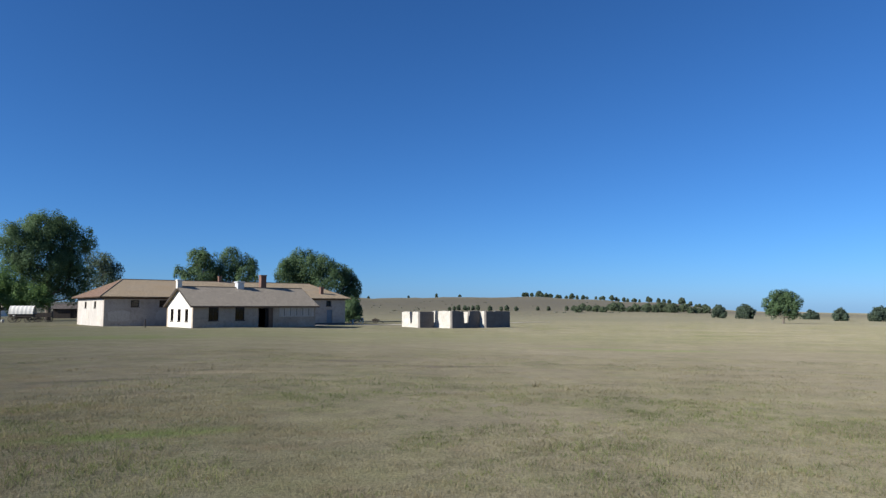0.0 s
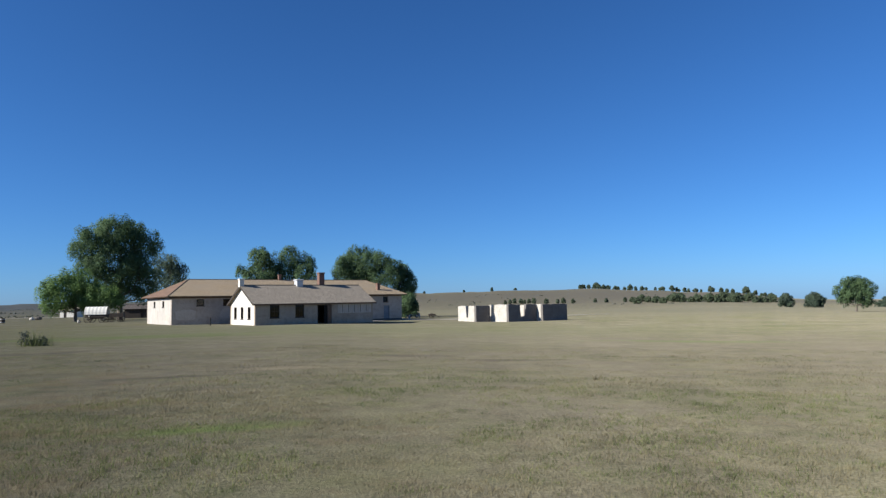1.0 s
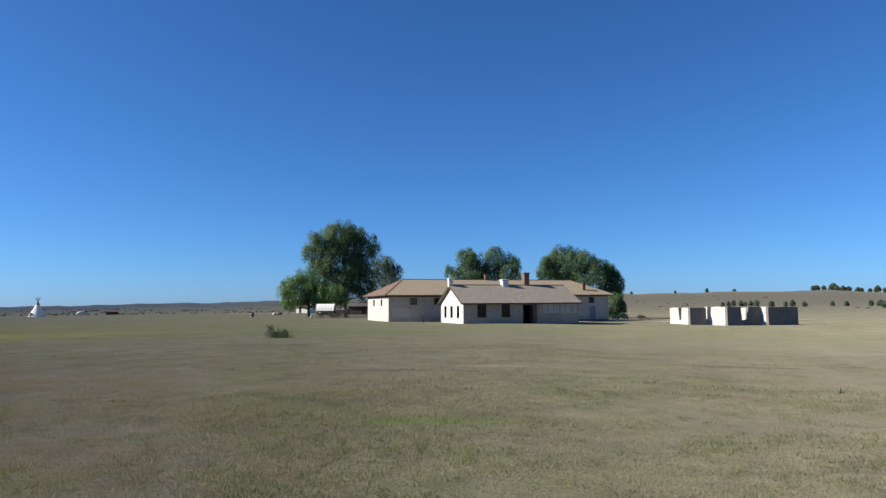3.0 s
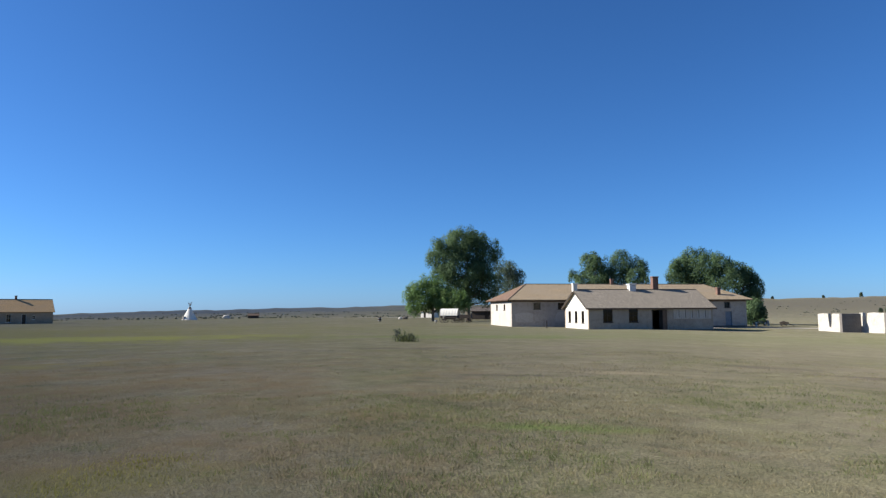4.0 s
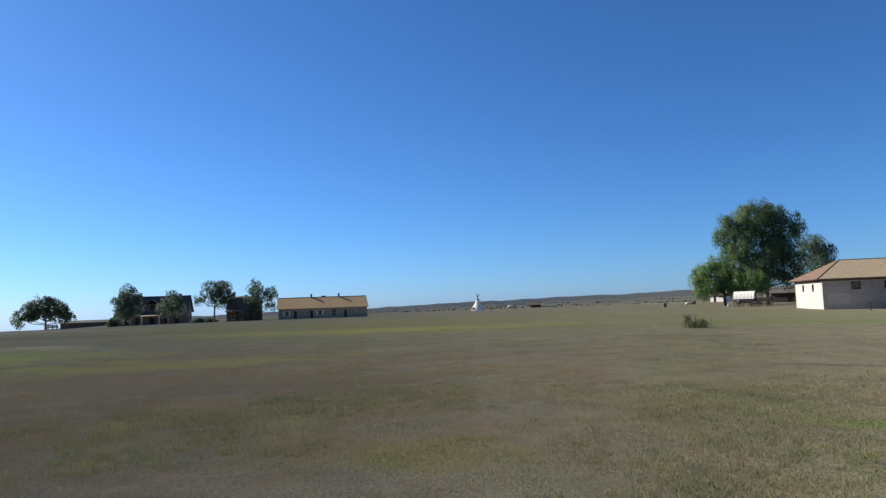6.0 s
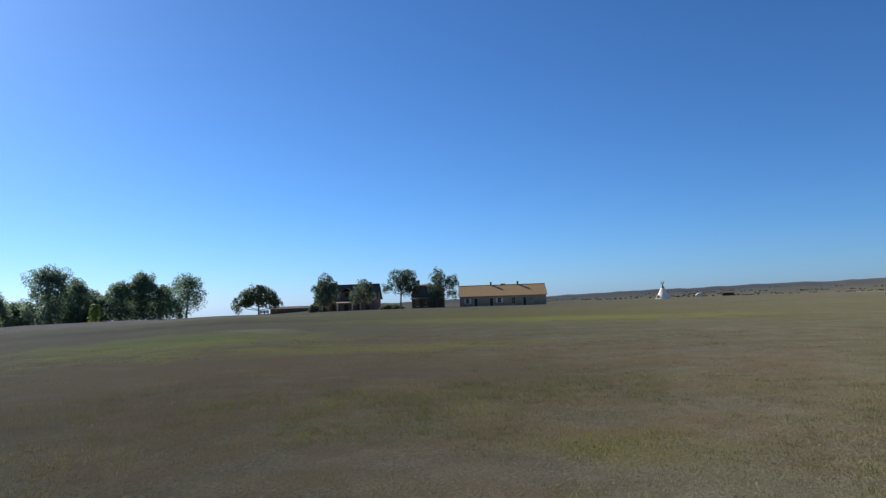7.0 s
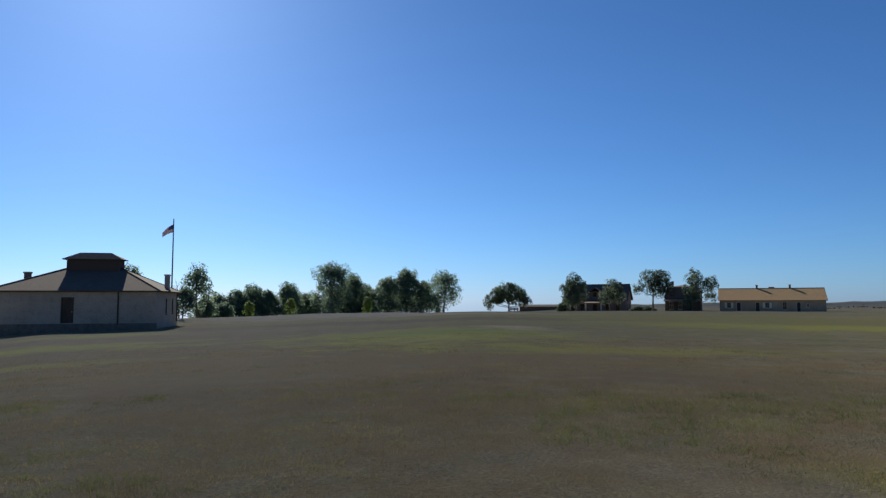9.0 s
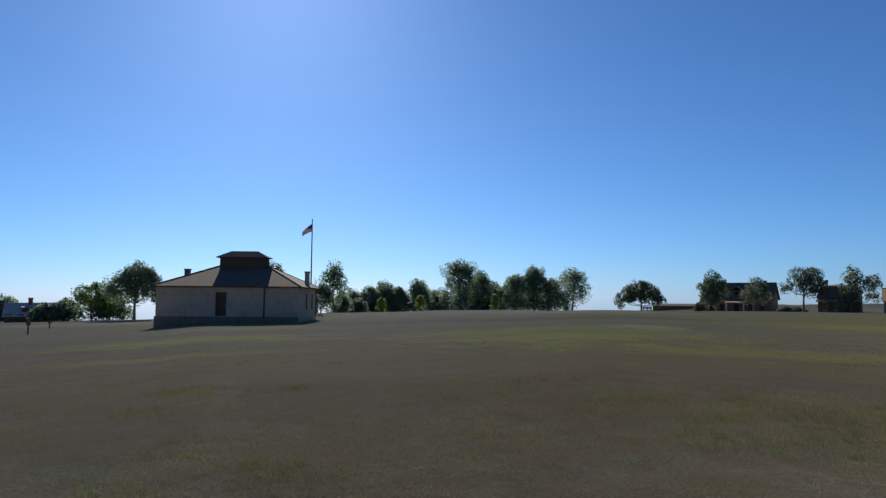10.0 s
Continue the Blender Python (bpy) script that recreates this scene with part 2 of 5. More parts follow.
BLUEDOOR = worn("blue_grey_paint", (0.20, 0.235, 0.27), (0.25, 0.285, 0.32), (0.16, 0.18, 0.20), 2.0, 20.0)
METAL = worn("galvanised_metal", (0.55, 0.55, 0.54), (0.64, 0.64, 0.63), (0.44, 0.43, 0.41), 2.0, 14.0, rough=0.5)
GREYMETAL = worn("dull_metal_roof", (0.30, 0.31, 0.32), (0.36, 0.37, 0.38), (0.24, 0.245, 0.25), 2.0, 14.0, rough=0.6)
CEDAR = shingled("cedar_shingles", (0.35, 0.26, 0.16), (0.44, 0.335, 0.215), (0.32, 0.255, 0.18))
REDCEDAR = shingled("red_brown_shingles", (0.19, 0.115, 0.080), (0.25, 0.16, 0.11), (0.17, 0.115, 0.085))
GREYSHINGLE = shingled("grey_shingles", (0.30, 0.25, 0.19), (0.40, 0.34, 0.265), (0.26, 0.22, 0.17))
TANSHINGLE = shingled("tan_shingles", (0.42, 0.275, 0.135), (0.50, 0.335, 0.175), (0.34, 0.24, 0.145))
DARKSHINGLE = shingled("dark_shingles", (0.12, 0.10, 0.09), (0.16, 0.135, 0.12), (0.10, 0.085, 0.075))
CANVAS = worn("canvas", (0.70, 0.66, 0.58), (0.78, 0.74, 0.66), (0.62, 0.57, 0.49), 1.5, 18.0)
SOOTCANVAS = worn("sooty_canvas", (0.24, 0.21, 0.19), (0.34, 0.30, 0.27), (0.16, 0.14, 0.13), 1.5, 18.0)
BARK = worn("bark", (0.13, 0.105, 0.08), (0.19, 0.155, 0.12), (0.08, 0.065, 0.05), 4.0, 18.0, stretch=(1, 1, 0.25), bump=0.8)
LEAF = leafy("cottonwood_leaf", (0.066, 0.115, 0.057), (0.106, 0.164, 0.081), (0.159, 0.214, 0.111), 0.50, 0.10)
LEAF_DARK = leafy("dark_leaf", (0.062, 0.090, 0.063), (0.095, 0.129, 0.091), (0.132, 0.168, 0.117), 0.50, 0.12)
LEAF_WOOD = leafy("wood_leaf", (0.103, 0.155, 0.114), (0.155, 0.222, 0.162), (0.217, 0.292, 0.210), 0.66, 0.05)
LEAF_SHADE = leafy("shaded_leaf", (0.055, 0.082, 0.049), (0.087, 0.118, 0.069), (0.123, 0.161, 0.091), 0.50)
LEAF_MID = leafy("fresh_leaf", (0.096, 0.161, 0.054), (0.144, 0.226, 0.079), (0.209, 0.288, 0.114), 0.50, 0.10)
LEAF_LIGHT = leafy("sapling_leaf", (0.106, 0.163, 0.037), (0.150, 0.219, 0.056), (0.200, 0.275, 0.081), 0.50)
NEEDLE = leafy("juniper_needle", (0.039, 0.057, 0.034), (0.060, 0.081, 0.047), (0.086, 0.109, 0.062), 0.15)
THICKET = leafy("thicket_leaf", (0.054, 0.074, 0.045), (0.080, 0.102, 0.061), (0.112, 0.138, 0.080), 0.20, 0.1)
SAGELEAF = leafy("sagebrush_leaf", (0.070, 0.080, 0.062), (0.095, 0.105, 0.082), (0.120, 0.130, 0.100), 0.1, 0.05)
STRAW = leafy("grass_blade", (0.150, 0.132, 0.074), (0.205, 0.176, 0.106), (0.262, 0.224, 0.142), 0.20, 0.0)
GREENBLADE = leafy("green_blade", (0.103, 0.125, 0.047), (0.146, 0.164, 0.067), (0.193, 0.204, 0.092), 0.20, 0.0)
YELLOWBLADE = leafy("yellow_blade", (0.19, 0.18, 0.04), (0.25, 0.235, 0.06), (0.30, 0.28, 0.08), 0.15, 0.0)
GLASS = pane_glass()
GRAVEL = worn("pale_gravel", (0.42, 0.36, 0.28), (0.48, 0.42, 0.33), (0.36, 0.30, 0.23), 0.5, 12.0)


# ------------------------------------------------------------------ helpers
def part(name, bm, mat, parent=None, label=""):
    if isinstance(bm, bmesh.types.BMesh):
        me = bpy.data.meshes.new(name)
        bmesh.ops.recalc_face_normals(bm, faces=bm.faces)
        bm.to_mesh(me)
        bm.free()
    else:
        me = bm
    if mat:
        me.materials.append(mat)
    ob = new(name, me)
    if parent is not None:
        ob.parent = parent
    if label:
        ob["label"] = label
    return ob


def box(bm, x0, x1, y0, y1, z0, z1, bevel=0.0):
    vs = [bm.verts.new((x, y, z)) for x in (x0, x1) for y in (y0, y1) for z in (z0, z1)]
    fs = [bm.faces.new([vs[i] for i in q]) for q in ((0, 1, 3, 2), (4, 6, 7, 5), (0, 4, 5, 1), (2, 3, 7, 6), (0, 2, 6, 4), (1, 5, 7, 3))]
    if bevel:
        bmesh.ops.bevel(bm, geom=list({e for f in fs for e in f.edges}), offset=bevel, segments=1, affect="EDGES")
    return bm


def boxed(*a, **k):
    return box(bmesh.new(), *a, **k)


def tube(bm, p, q, r0, r1, n=8, cap=True):
    p, q = Vector(p), Vector(q)
    rot = (q - p).to_track_quat("Z", "Y").to_matrix()
    rings = []
    for c, r in ((p, r0), (q, r1)):
        rings.append([bm.verts.new(c + rot @ Vector((math.cos(2 * math.pi * k / n) * r, math.sin(2 * math.pi * k / n) * r, 0))) for k in range(n)])
    for k in range(n):
        bm.faces.new((rings[0][k], rings[0][(k + 1) % n], rings[1][(k + 1) % n], rings[1][k]))
    if cap:
        bm.faces.new(rings[0][::-1])
        bm.faces.new(rings[1])
    return bm


def empty_at(name, x, y, z, yaw=0.0):
    e = new(name)
    e.empty_display_size = 0.5
    e.matrix_world = pose(x, y, z, 0, 0, yaw)
    return e


def polar(az, d):
    return -math.sin(radians(az)) * d, math.cos(radians(az)) * d


def smooth(a, b, x):
    t = min(1.0, max(0.0, (x - a) / (b - a)))
    return t * t * (3 - 2 * t)


# ------------------------------------------------------------------ ground
KNOT = [-180, -110, -60, -30, -22, -14, -5, 2, 10, 20, 35, 45, 56, 66, 75, 83, 92, 103, 115, 125, 131, 140, 180]
Z90 = [-1.8, -1.6, -1.5, -1.5, -1.5, -1.45, -1.4, -1.35, -1.1, -0.75, -0.65, -0.6, -0.6, -0.55, -0.4, -0.2, 0.05, -0.4, -0.9, -1.1, -1.6, -1.9, -1.8]
Z250 = [-3, -3, -3.0, -3.0, -2.7, -2.5, -2.2, -1.9, -1.5, -1.0, -0.9, -1.0, -1.35, -1.3, -1.2, -1.6, -3.0, -4.2, -5.0, -7.0, -8.0, -8.5, -3]
Z480 = [-5, -5, -7, -7.0, -5.8, -4.2, -5.6, -5.2, -4.6, -3.6, -3.2, -3.2, -3.0, -4.0, -3.6, -3.9, -8, -11, -14, -19, -20, -20, -5]
SKYLINE = [-0.1, -0.1, -0.5, -0.55, -0.33, 0.42, 0.84, 0.84, 0.77, 0.75, 0.45, 0.30, 0.10, -0.15, -0.18, -0.45, -1.1, -1.4, -1.8, -2.4, -2.5, -2.5, -0.1]


def knot(table, az):
    az = (az + 180) % 360 - 180
    for k in range(len(KNOT) - 1):
        if az <= KNOT[k + 1]:
            return table[k] + (table[k + 1] - table[k]) * smooth(KNOT[k], KNOT[k + 1], az)
    return table[-1]


def land(x, y):
    """Height of the ground."""
    d = math.hypot(x, y)
    az = math.degrees(math.atan2(-x, y))
    z = knot(Z90, az) * smooth(-25, 90, d) * smooth(0, 30, d)
    if d > 90:
        z += (knot(Z250, az) - knot(Z90, az)) * smooth(90, 250, d)
    if d > 250:
        z += (knot(Z480, az) - knot(Z250, az)) * smooth(250, 480, d)
    if d > 480:
        e = knot(SKYLINE, az) + 0.09 * noise.noise((az * 0.33, 3.0, 0)) + 0.07 * noise.noise((az * 0.62, 7.0, 0)) * smooth(28, 40, az) + 0.05 * noise.noise((az * 1.1, 9.0, 0)) + 0.025 * noise.noise((az * 3.7, 5.0, 0))
        top = EYE_Z + 1500 * math.tan(radians(e))
        z += (top - knot(Z480, az)) * smooth(480, 1500, d)
        z += 2.2 * noise.noise((x * 0.008, y * 0.008, 0.5)) * smooth(500, 800, d) * smooth(1500, 1200, d)
        if d > 1500:
            z += (EYE_Z + 4600 * math.tan(radians(e - 0.12)) - top) * smooth(1500, 4600, d)
    if 70 < d < 115:
        # a low bank along the edge of the parade ground
        z += 0.5 * math.exp(-((d - 92 + 3 * noise.noise((az * 0.2, 1.0, 0))) / 6.5) ** 2) * smooth(95, 101, az) * smooth(122, 116, az)
    z += 0.05 * noise.noise((x * 0.12, y * 0.12, 0)) * smooth(1, 12, d) + 0.02 * noise.noise((x * 0.6, y * 0.6, 4))
    return z


def make_ground():
    radii = [0.0]
    r = 0.6
    while r < 4600:
        radii.append(r)
        r *= 1.045
    azs = [-180 + 4 * k for k in range(35)] + [-40 + 0.6 * k for k in range(317)] + [150 + 3 * k for k in range(10)]
    vs, fs = [], []
    n = len(azs)
    for r in radii[1:]:
        for a in azs:
            x, y = polar(a, r)
            vs.append((x, y, land(x, y)))
    vs.append((0, 0, land(0, 0)))
    for i in range(len(radii) - 2):
        for j in range(n):
            k = (j + 1) % n
            fs.append((i * n + j, i * n + n + j, i * n + n + k, i * n + k))
    for j in range(n):
        fs.append((len(vs) - 1, j, (j + 1) % n))
    me = bpy.data.meshes.new("ground")
    me.from_pydata(vs, [], fs)
    me.polygons.foreach_set("use_smooth", [True] * len(fs))
    me.update()
    return tagged(part("ground", me, GRASS), "dry mown prairie grass running out to low hills", "ground", kind="structure")


make_ground()


def ribbon(name, pts, width, mat, label, category):
    """A strip of track that lies on the ground."""
    bm = bmesh.new()
    last = None
    for k in range(len(pts) - 1):
        a, b = Vector(pts[k]), Vector(pts[k + 1])
        side = Vector((-(b - a).y, (b - a).x)).normalized() * width / 2
        steps = max(2, int((b - a).length / 3))
        for s in range(steps + (k == len(pts) - 2)):
            c = a.lerp(b, s / steps)
            w = 1 + 0.12 * noise.noise((c.x * 0.2, c.y * 0.2, 2))
            row = [bm.verts.new((*(c + side * w * f), land(*(c + side * w * f)) + 0.035)) for f in (-1, 0, 1)]
            if last:
                for i in (0, 1):
                    bm.faces.new((last[i], last[i + 1], row[i + 1], row[i]))
            last = row
    return tagged(part(name, bm, mat), label, category, kind="structure")


# ------------------------------------------------------------------ building kit
def wall_panel(length, height, thick, openings):
    """A wall along x from 0 to length, outer face at y=0, with openings (x0, x1, z0, z1) cut through."""
    bm = bmesh.new()
    xs = sorted({0.0, length, *[v for o in openings for v in o[:2]]})
    zs = sorted({0.0, height, *[v for o in openings for v in o[2:]]})
    def is_open(a, b):
        return any(o[0] < a < o[1] and o[2] < b < o[3] for o in openings)
    def solid(i, j):
        return 0 <= i < len(xs) - 1 and 0 <= j < len(zs) - 1 and not is_open((xs[i] + xs[i + 1]) / 2, (zs[j] + zs[j + 1]) / 2)
    cache = {}
    def v(x, y, z):
        if (x, y, z) not in cache:
            cache[(x, y, z)] = bm.verts.new((x, y, z))
        return cache[(x, y, z)]
    for i in range(len(xs) - 1):
        for j in range(len(zs) - 1):
            if not solid(i, j):
                continue
            a, b, c, d = xs[i], xs[i + 1], zs[j], zs[j + 1]
            for y in (0, thick):
                bm.faces.new((v(a, y, c), v(b, y, c), v(b, y, d), v(a, y, d)))
            if not solid(i - 1, j):
                bm.faces.new((v(a, 0, c), v(a, thick, c), v(a, thick, d), v(a, 0, d)))
            if not solid(i + 1, j):
                bm.faces.new((v(b, 0, c), v(b, thick, c), v(b, thick, d), v(b, 0, d)))
            if not solid(i, j - 1):
                bm.faces.new((v(a, 0, c), v(b, 0, c), v(b, thick, c), v(a, thick, c)))
            if not solid(i, j + 1):
                bm.faces.new((v(a, 0, d), v(b, 0, d), v(b, thick, d), v(a, thick, d)))
    return bm


def placed(ob, m):
    ob.matrix_local = m
    return ob


def slab(name, corners, thick, mat, parent, label=""):
    """A roof slope: the outer face through corners (eave first, counter-clockwise), with thickness; its UV in metres runs along the eave."""
    bm = bmesh.new()
    pts = [Vector(c) for c in corners]
    nrm = (pts[1] - pts[0]).cross(pts[2] - pts[0]).normalized()
    top = [bm.verts.new(p) for p in pts]
    low = [bm.verts.new(p - nrm * thick) for p in pts]
    bm.faces.new(top)
    bm.faces.new(low[::-1])
    for k in range(len(pts)):
        q = (k + 1) % len(pts)
        bm.faces.new((low[k], low[q], top[q], top[k]))
    uv = bm.loops.layers.uv.new("UVMap")
    e = (pts[1] - pts[0]).normalized()
    s = nrm.cross(e)
    for f in bm.faces:
        for lp in f.loops:
            d = lp.vert.co - pts[0]
            lp[uv].uv = (d.dot(e), d.dot(s))
    return part(name, bm, mat, parent, label)


def window_unit(parent, m, w, h, depth=0.16, frame_mat=None, cols=2, rows=2, pane=True, label=""):
    """A sash window in an opening w x h; m places its lower corner on the outer wall face."""
    bm = bmesh.new()
    t = 0.07
    box(bm, 0, t, depth, depth + 0.07, 0, h), box(bm, w - t, w, depth, depth + 0.07, 0, h)
    box(bm, t, w - t, depth, depth + 0.07, 0, t), box(bm, t, w - t, depth, depth + 0.07, h - t, h)
    win = placed(part("window", bm, frame_mat or TIMBER, parent, label), m)
    sill = part("sill", boxed(-0.06, w + 0.06, -0.06, depth, -0.09, -0.004), frame_mat or TIMBER, win)
    for k in range(1, cols):
        x = w * k / cols
        part("muntin", boxed(x - 0.018, x + 0.018, depth + 0.012, depth + 0.058, t, h - t), frame_mat or TIMBER, win)
    for k in range(1, rows):
        z = h * k / rows
        part("muntin", boxed(t, w - t, depth + 0.014, depth + 0.056, z - 0.018, z + 0.018), frame_mat or TIMBER, win)
    if pane:
        part("pane", boxed(t, w - t, depth + 0.03, depth + 0.036, t, h - t), GLASS, win)
    return win


def door_unit(parent, m, w, h, mat, depth=0.12, frame_mat=None, leaves=1, label=""):
    bm = bmesh.new()
    t = 0.08
    box(bm, 0, t, depth, depth + 0.1, 0, h), box(bm, w - t, w, depth, depth + 0.1, 0, h), box(bm, t, w - t, depth, depth + 0.1, h - t, h)
    dr = placed(part("door", bm, frame_mat or mat, parent, label), m)
    lw = (w - 2 * t) / leaves
    for k in range(leaves):
        b = bmesh.new()
        x0 = t + k * lw
        box(b, x0 + 0.005, x0 + lw - 0.005, depth + 0.03, depth + 0.07, 0.01, h - t - 0.005)
        for z in (0.25, h * 0.55):
            box(b, x0 + 0.1, x0 + lw - 0.1, depth + 0.012, depth + 0.034, z, z + h * 0.28)
        lf = part("door_leaf", b, mat, dr)
        part("handle", tube(bmesh.new(), (x0 + lw - 0.1, depth - 0.03, 1.0), (x0 + lw - 0.1, depth + 0.04, 1.0), 0.03, 0.03, 8), METAL, lf)
    return dr


def chimney(parent, x, y, z0, z1, w, d, mat, cap=None, label=""):
    bm = boxed(x - w / 2, x + w / 2, y - d / 2, y + d / 2, z0, z1 - 0.15, 0.02)
    c = part("chimney", bm, mat, parent, label)
    part("chimney_cap", boxed(x - w / 2 - 0.06, x + w / 2 + 0.06, y - d / 2 - 0.06, y + d / 2 + 0.06, z1 - 0.15, z1, 0.02), cap or mat, c)
    return c


def shell(parent, L, W, e, thick, openings, mats, foundation=0.8):
    """Four walls from below the ground to the eave; openings by side, measured along the wall from its left end seen from outside."""
    sides = {"front": (pose(0, 0, 0), L), "right": (pose(L, 0, 0, 0, 0, 90), W), "back": (pose(L, W, 0, 0, 0, 180), L), "left": (pose(0, W, 0, 0, 0, -90), W)}
    out = {}
    for s, (m, ln) in sides.items():
        ins = thick if s in ("left", "right") else 0.0
        op = [(a - ins, b - ins, c, d) for a, b, c, d in openings.get(s, [])]
        wl = wall_panel(ln - 2 * ins, e, thick, op)
        out[s] = placed(part("wall", wl, mats.get(s, mats["all"]), parent), m @ pose(ins, 0, 0))
    if foundation:
        part("foundation", boxed(0.02, L - 0.02, 0.02, W - 0.02, -foundation, -0.004), mats.get("base", STONE), parent)
    return out, sides


def gable_roof(parent, L, W, e, r, over_eave, over_gable, thick, mat, wall_mat, wall_thick=0.4):
    k = (r - e) / (W / 2)
    zo = e - k * over_eave + 0.06
    a, b = -over_gable, L + over_gable
    slab("roof_slope", [(a, -over_eave, zo), (b, -over_eave, zo), (b, W / 2, r + 0.06), (a, W / 2, r + 0.06)], thick, mat, parent)
    slab("roof_slope", [(b, W + over_eave, zo), (a, W + over_eave, zo), (a, W / 2, r + 0.06), (b, W / 2, r + 0.06)], thick, mat, parent)
    bm = bmesh.new()
    tube(bm, (a, W / 2, r + 0.05), (b, W / 2, r + 0.05), 0.09, 0.09, 6)
    part("ridge_cap", bm, mat, parent)
    for x in (a - 0.035, b + 0.005):
        for y in (-over_eave, W + over_eave):
            pl = bmesh.new()
            vs = [[pl.verts.new((x + dx, yy, zz)) for yy, zz in ((y, zo - thick - 0.1), (W / 2, r - thick - 0.08), (W / 2, r + 0.05), (y, zo - 0.005))] for dx in (0, 0.03)]
            pl.faces.new(vs[0]), pl.faces.new(vs[1][::-1])
            for i in range(4):
                pl.faces.new((vs[0][i], vs[1][i], vs[1][(i + 1) % 4], vs[0][(i + 1) % 4]))
            part("barge_board", pl, TIMBER, parent)
    for x0, x1, nm in ((0, wall_thick, "gable"), (L - wall_thick, L, "gable")):
        bm = bmesh.new()
        vs = [[bm.verts.new((x, y, z)) for y, z in ((0, e), (W, e), (W / 2, r - thick * 0.9))] for x in (x0, x1)]
        bm.faces.new(vs[0]), bm.faces.new(vs[1][::-1])
        for i in range(3):
            j = (i + 1) % 3
            bm.faces.new((vs[0][i], vs[1][i], vs[1][j], vs[0][j]))
        part(nm, bm, wall_mat[0] if x0 == 0 else wall_mat[1], parent)


def hip_roof(parent, L, W, e, r, i, j, over, thick, mat, end_mat=None):
    k = (r - e) / (W / 2)
    zo = e - k * over + 0.05
    a, b, c, d = (-over, -over, zo), (L + over, -over, zo), (L + over, W + over, zo), (-over, W + over, zo)
    p, q = (i, W / 2, r), (j, W / 2, r)
    slab("roof_slope", [a, b, q, p], thick, mat, parent)
    slab("roof_slope", [c, d, p, q], thick, mat, parent)
    slab("roof_slope", [d, a, p], thick, end_mat or mat, parent)
    slab("roof_slope", [b, c, q], thick, mat, parent)
    bm = bmesh.new()
    tube(bm, p, q, 0.09, 0.09, 6)
    for s, t in ((a, p), (d, p), (b, q), (c, q)):
        tube(bm, Vector(s) + Vector((0, 0, 0.0)), t, 0.06, 0.07, 6)
    part("ridge_cap", bm, mat, parent)


# ------------------------------------------------------------------ barracks
def barracks():
    L, W, e, r = 34.58, 13.88, 3.89, 6.15
    b = tagged(empty_at("barracks", -45.35, 80.2, -0.72, 43.06), "long lime-grout barracks under a cedar-shingled hip roof", "building")
    fr = [(3.1, 4.1, 2.45, 3.3), (6.55, 7.55, 2.45, 3.3), (10.0, 11.0, 2.45, 3.3), (31.2, 32.1, 2.55, 3.35), (31.3, 32.3, 0.0, 2.0)]
    lf = [(4.0, 5.0, 2.35, 3.15), (9.0, 10.0, 2.35, 3.15)]
    # left end faces the sun; its brightness is put into a paler wall colour
    walls, sides = shell(b, L, W, e, 0.5, {"front": fr, "left": lf}, {"all": LIME, "left": LITLIME})
    for o in fr[:4]:
        window_unit(b, sides["front"][0] @ pose(o[0], 0, o[2]), o[1] - o[0], o[3] - o[2], 0.2)
    o = fr[4]
    door_unit(b, sides["front"][0] @ pose(o[0], 0, 0), o[1] - o[0], o[3], BLUEDOOR, label="blue-grey painted plank door")
    for o in lf:
        window_unit(b, sides["left"][0] @ pose(o[0], 0, o[2]), o[1] - o[0], o[3] - o[2], 0.05)
    for nm, m, ln in (("frieze_board", sides["front"][0], L), ("frieze_board", sides["left"][0], W)):
        placed(part(nm, boxed(-0.03, ln + 0.03, -0.05, -0.003, e - 0.45, e - 0.03), BROWNWOOD, b), m)
    for m, x0, x1, z0, z1 in ((sides["left"][0], W - 3.4, W - 0.9, 0.55, 1.35), (sides["front"][0], 0.45, 3.0, 0.6, 1.95), (sides["front"][0], 6.2, 9.4, 0.7, 2.1), (sides["left"][0], W - 8.6, W - 7.6, 0.7, 1.9)):
        pt = bmesh.new()
        n = 14
        ring = []
        for k in range(n):
            a = 2 * math.pi * k / n
            sx, sz = math.copysign(abs(math.cos(a)) ** 0.45, math.cos(a)), math.copysign(abs(math.sin(a)) ** 0.45, math.sin(a))
            f = 1 + 0.16 * noise.noise((x0 + k * 1.3, z0, 2))
            ring.append(((x0 + x1) / 2 + sx * f * (x1 - x0) / 2, (z0 + z1) / 2 + sz * f * (z1 - z0) / 2))
        lo, hi = [pt.verts.new((x, -0.003, z)) for x, z in ring], [pt.verts.new((x, -0.015, z)) for x, z in ring]
        pt.faces.new(hi)
        for k in range(n):
            pt.faces.new((lo[k], lo[(k + 1) % n], hi[(k + 1) % n], hi[k]))
        placed(part("plaster_patch", pt, MIDPATCH, b, "paler repaired plaster"), m)
    hip_roof(b, L, W, e, r, 0.11 * L, 0.92 * L, 0.65, 0.14, CEDAR, REDCEDAR)
    chimney(b, 17.2, W / 2, r - 0.4, r + 0.8, 0.42, 0.42, BRICK)
    chimney(b, 31.3, 1.7, 4.2, 5.5, 0.5, 0.5, BRICK)
    return b


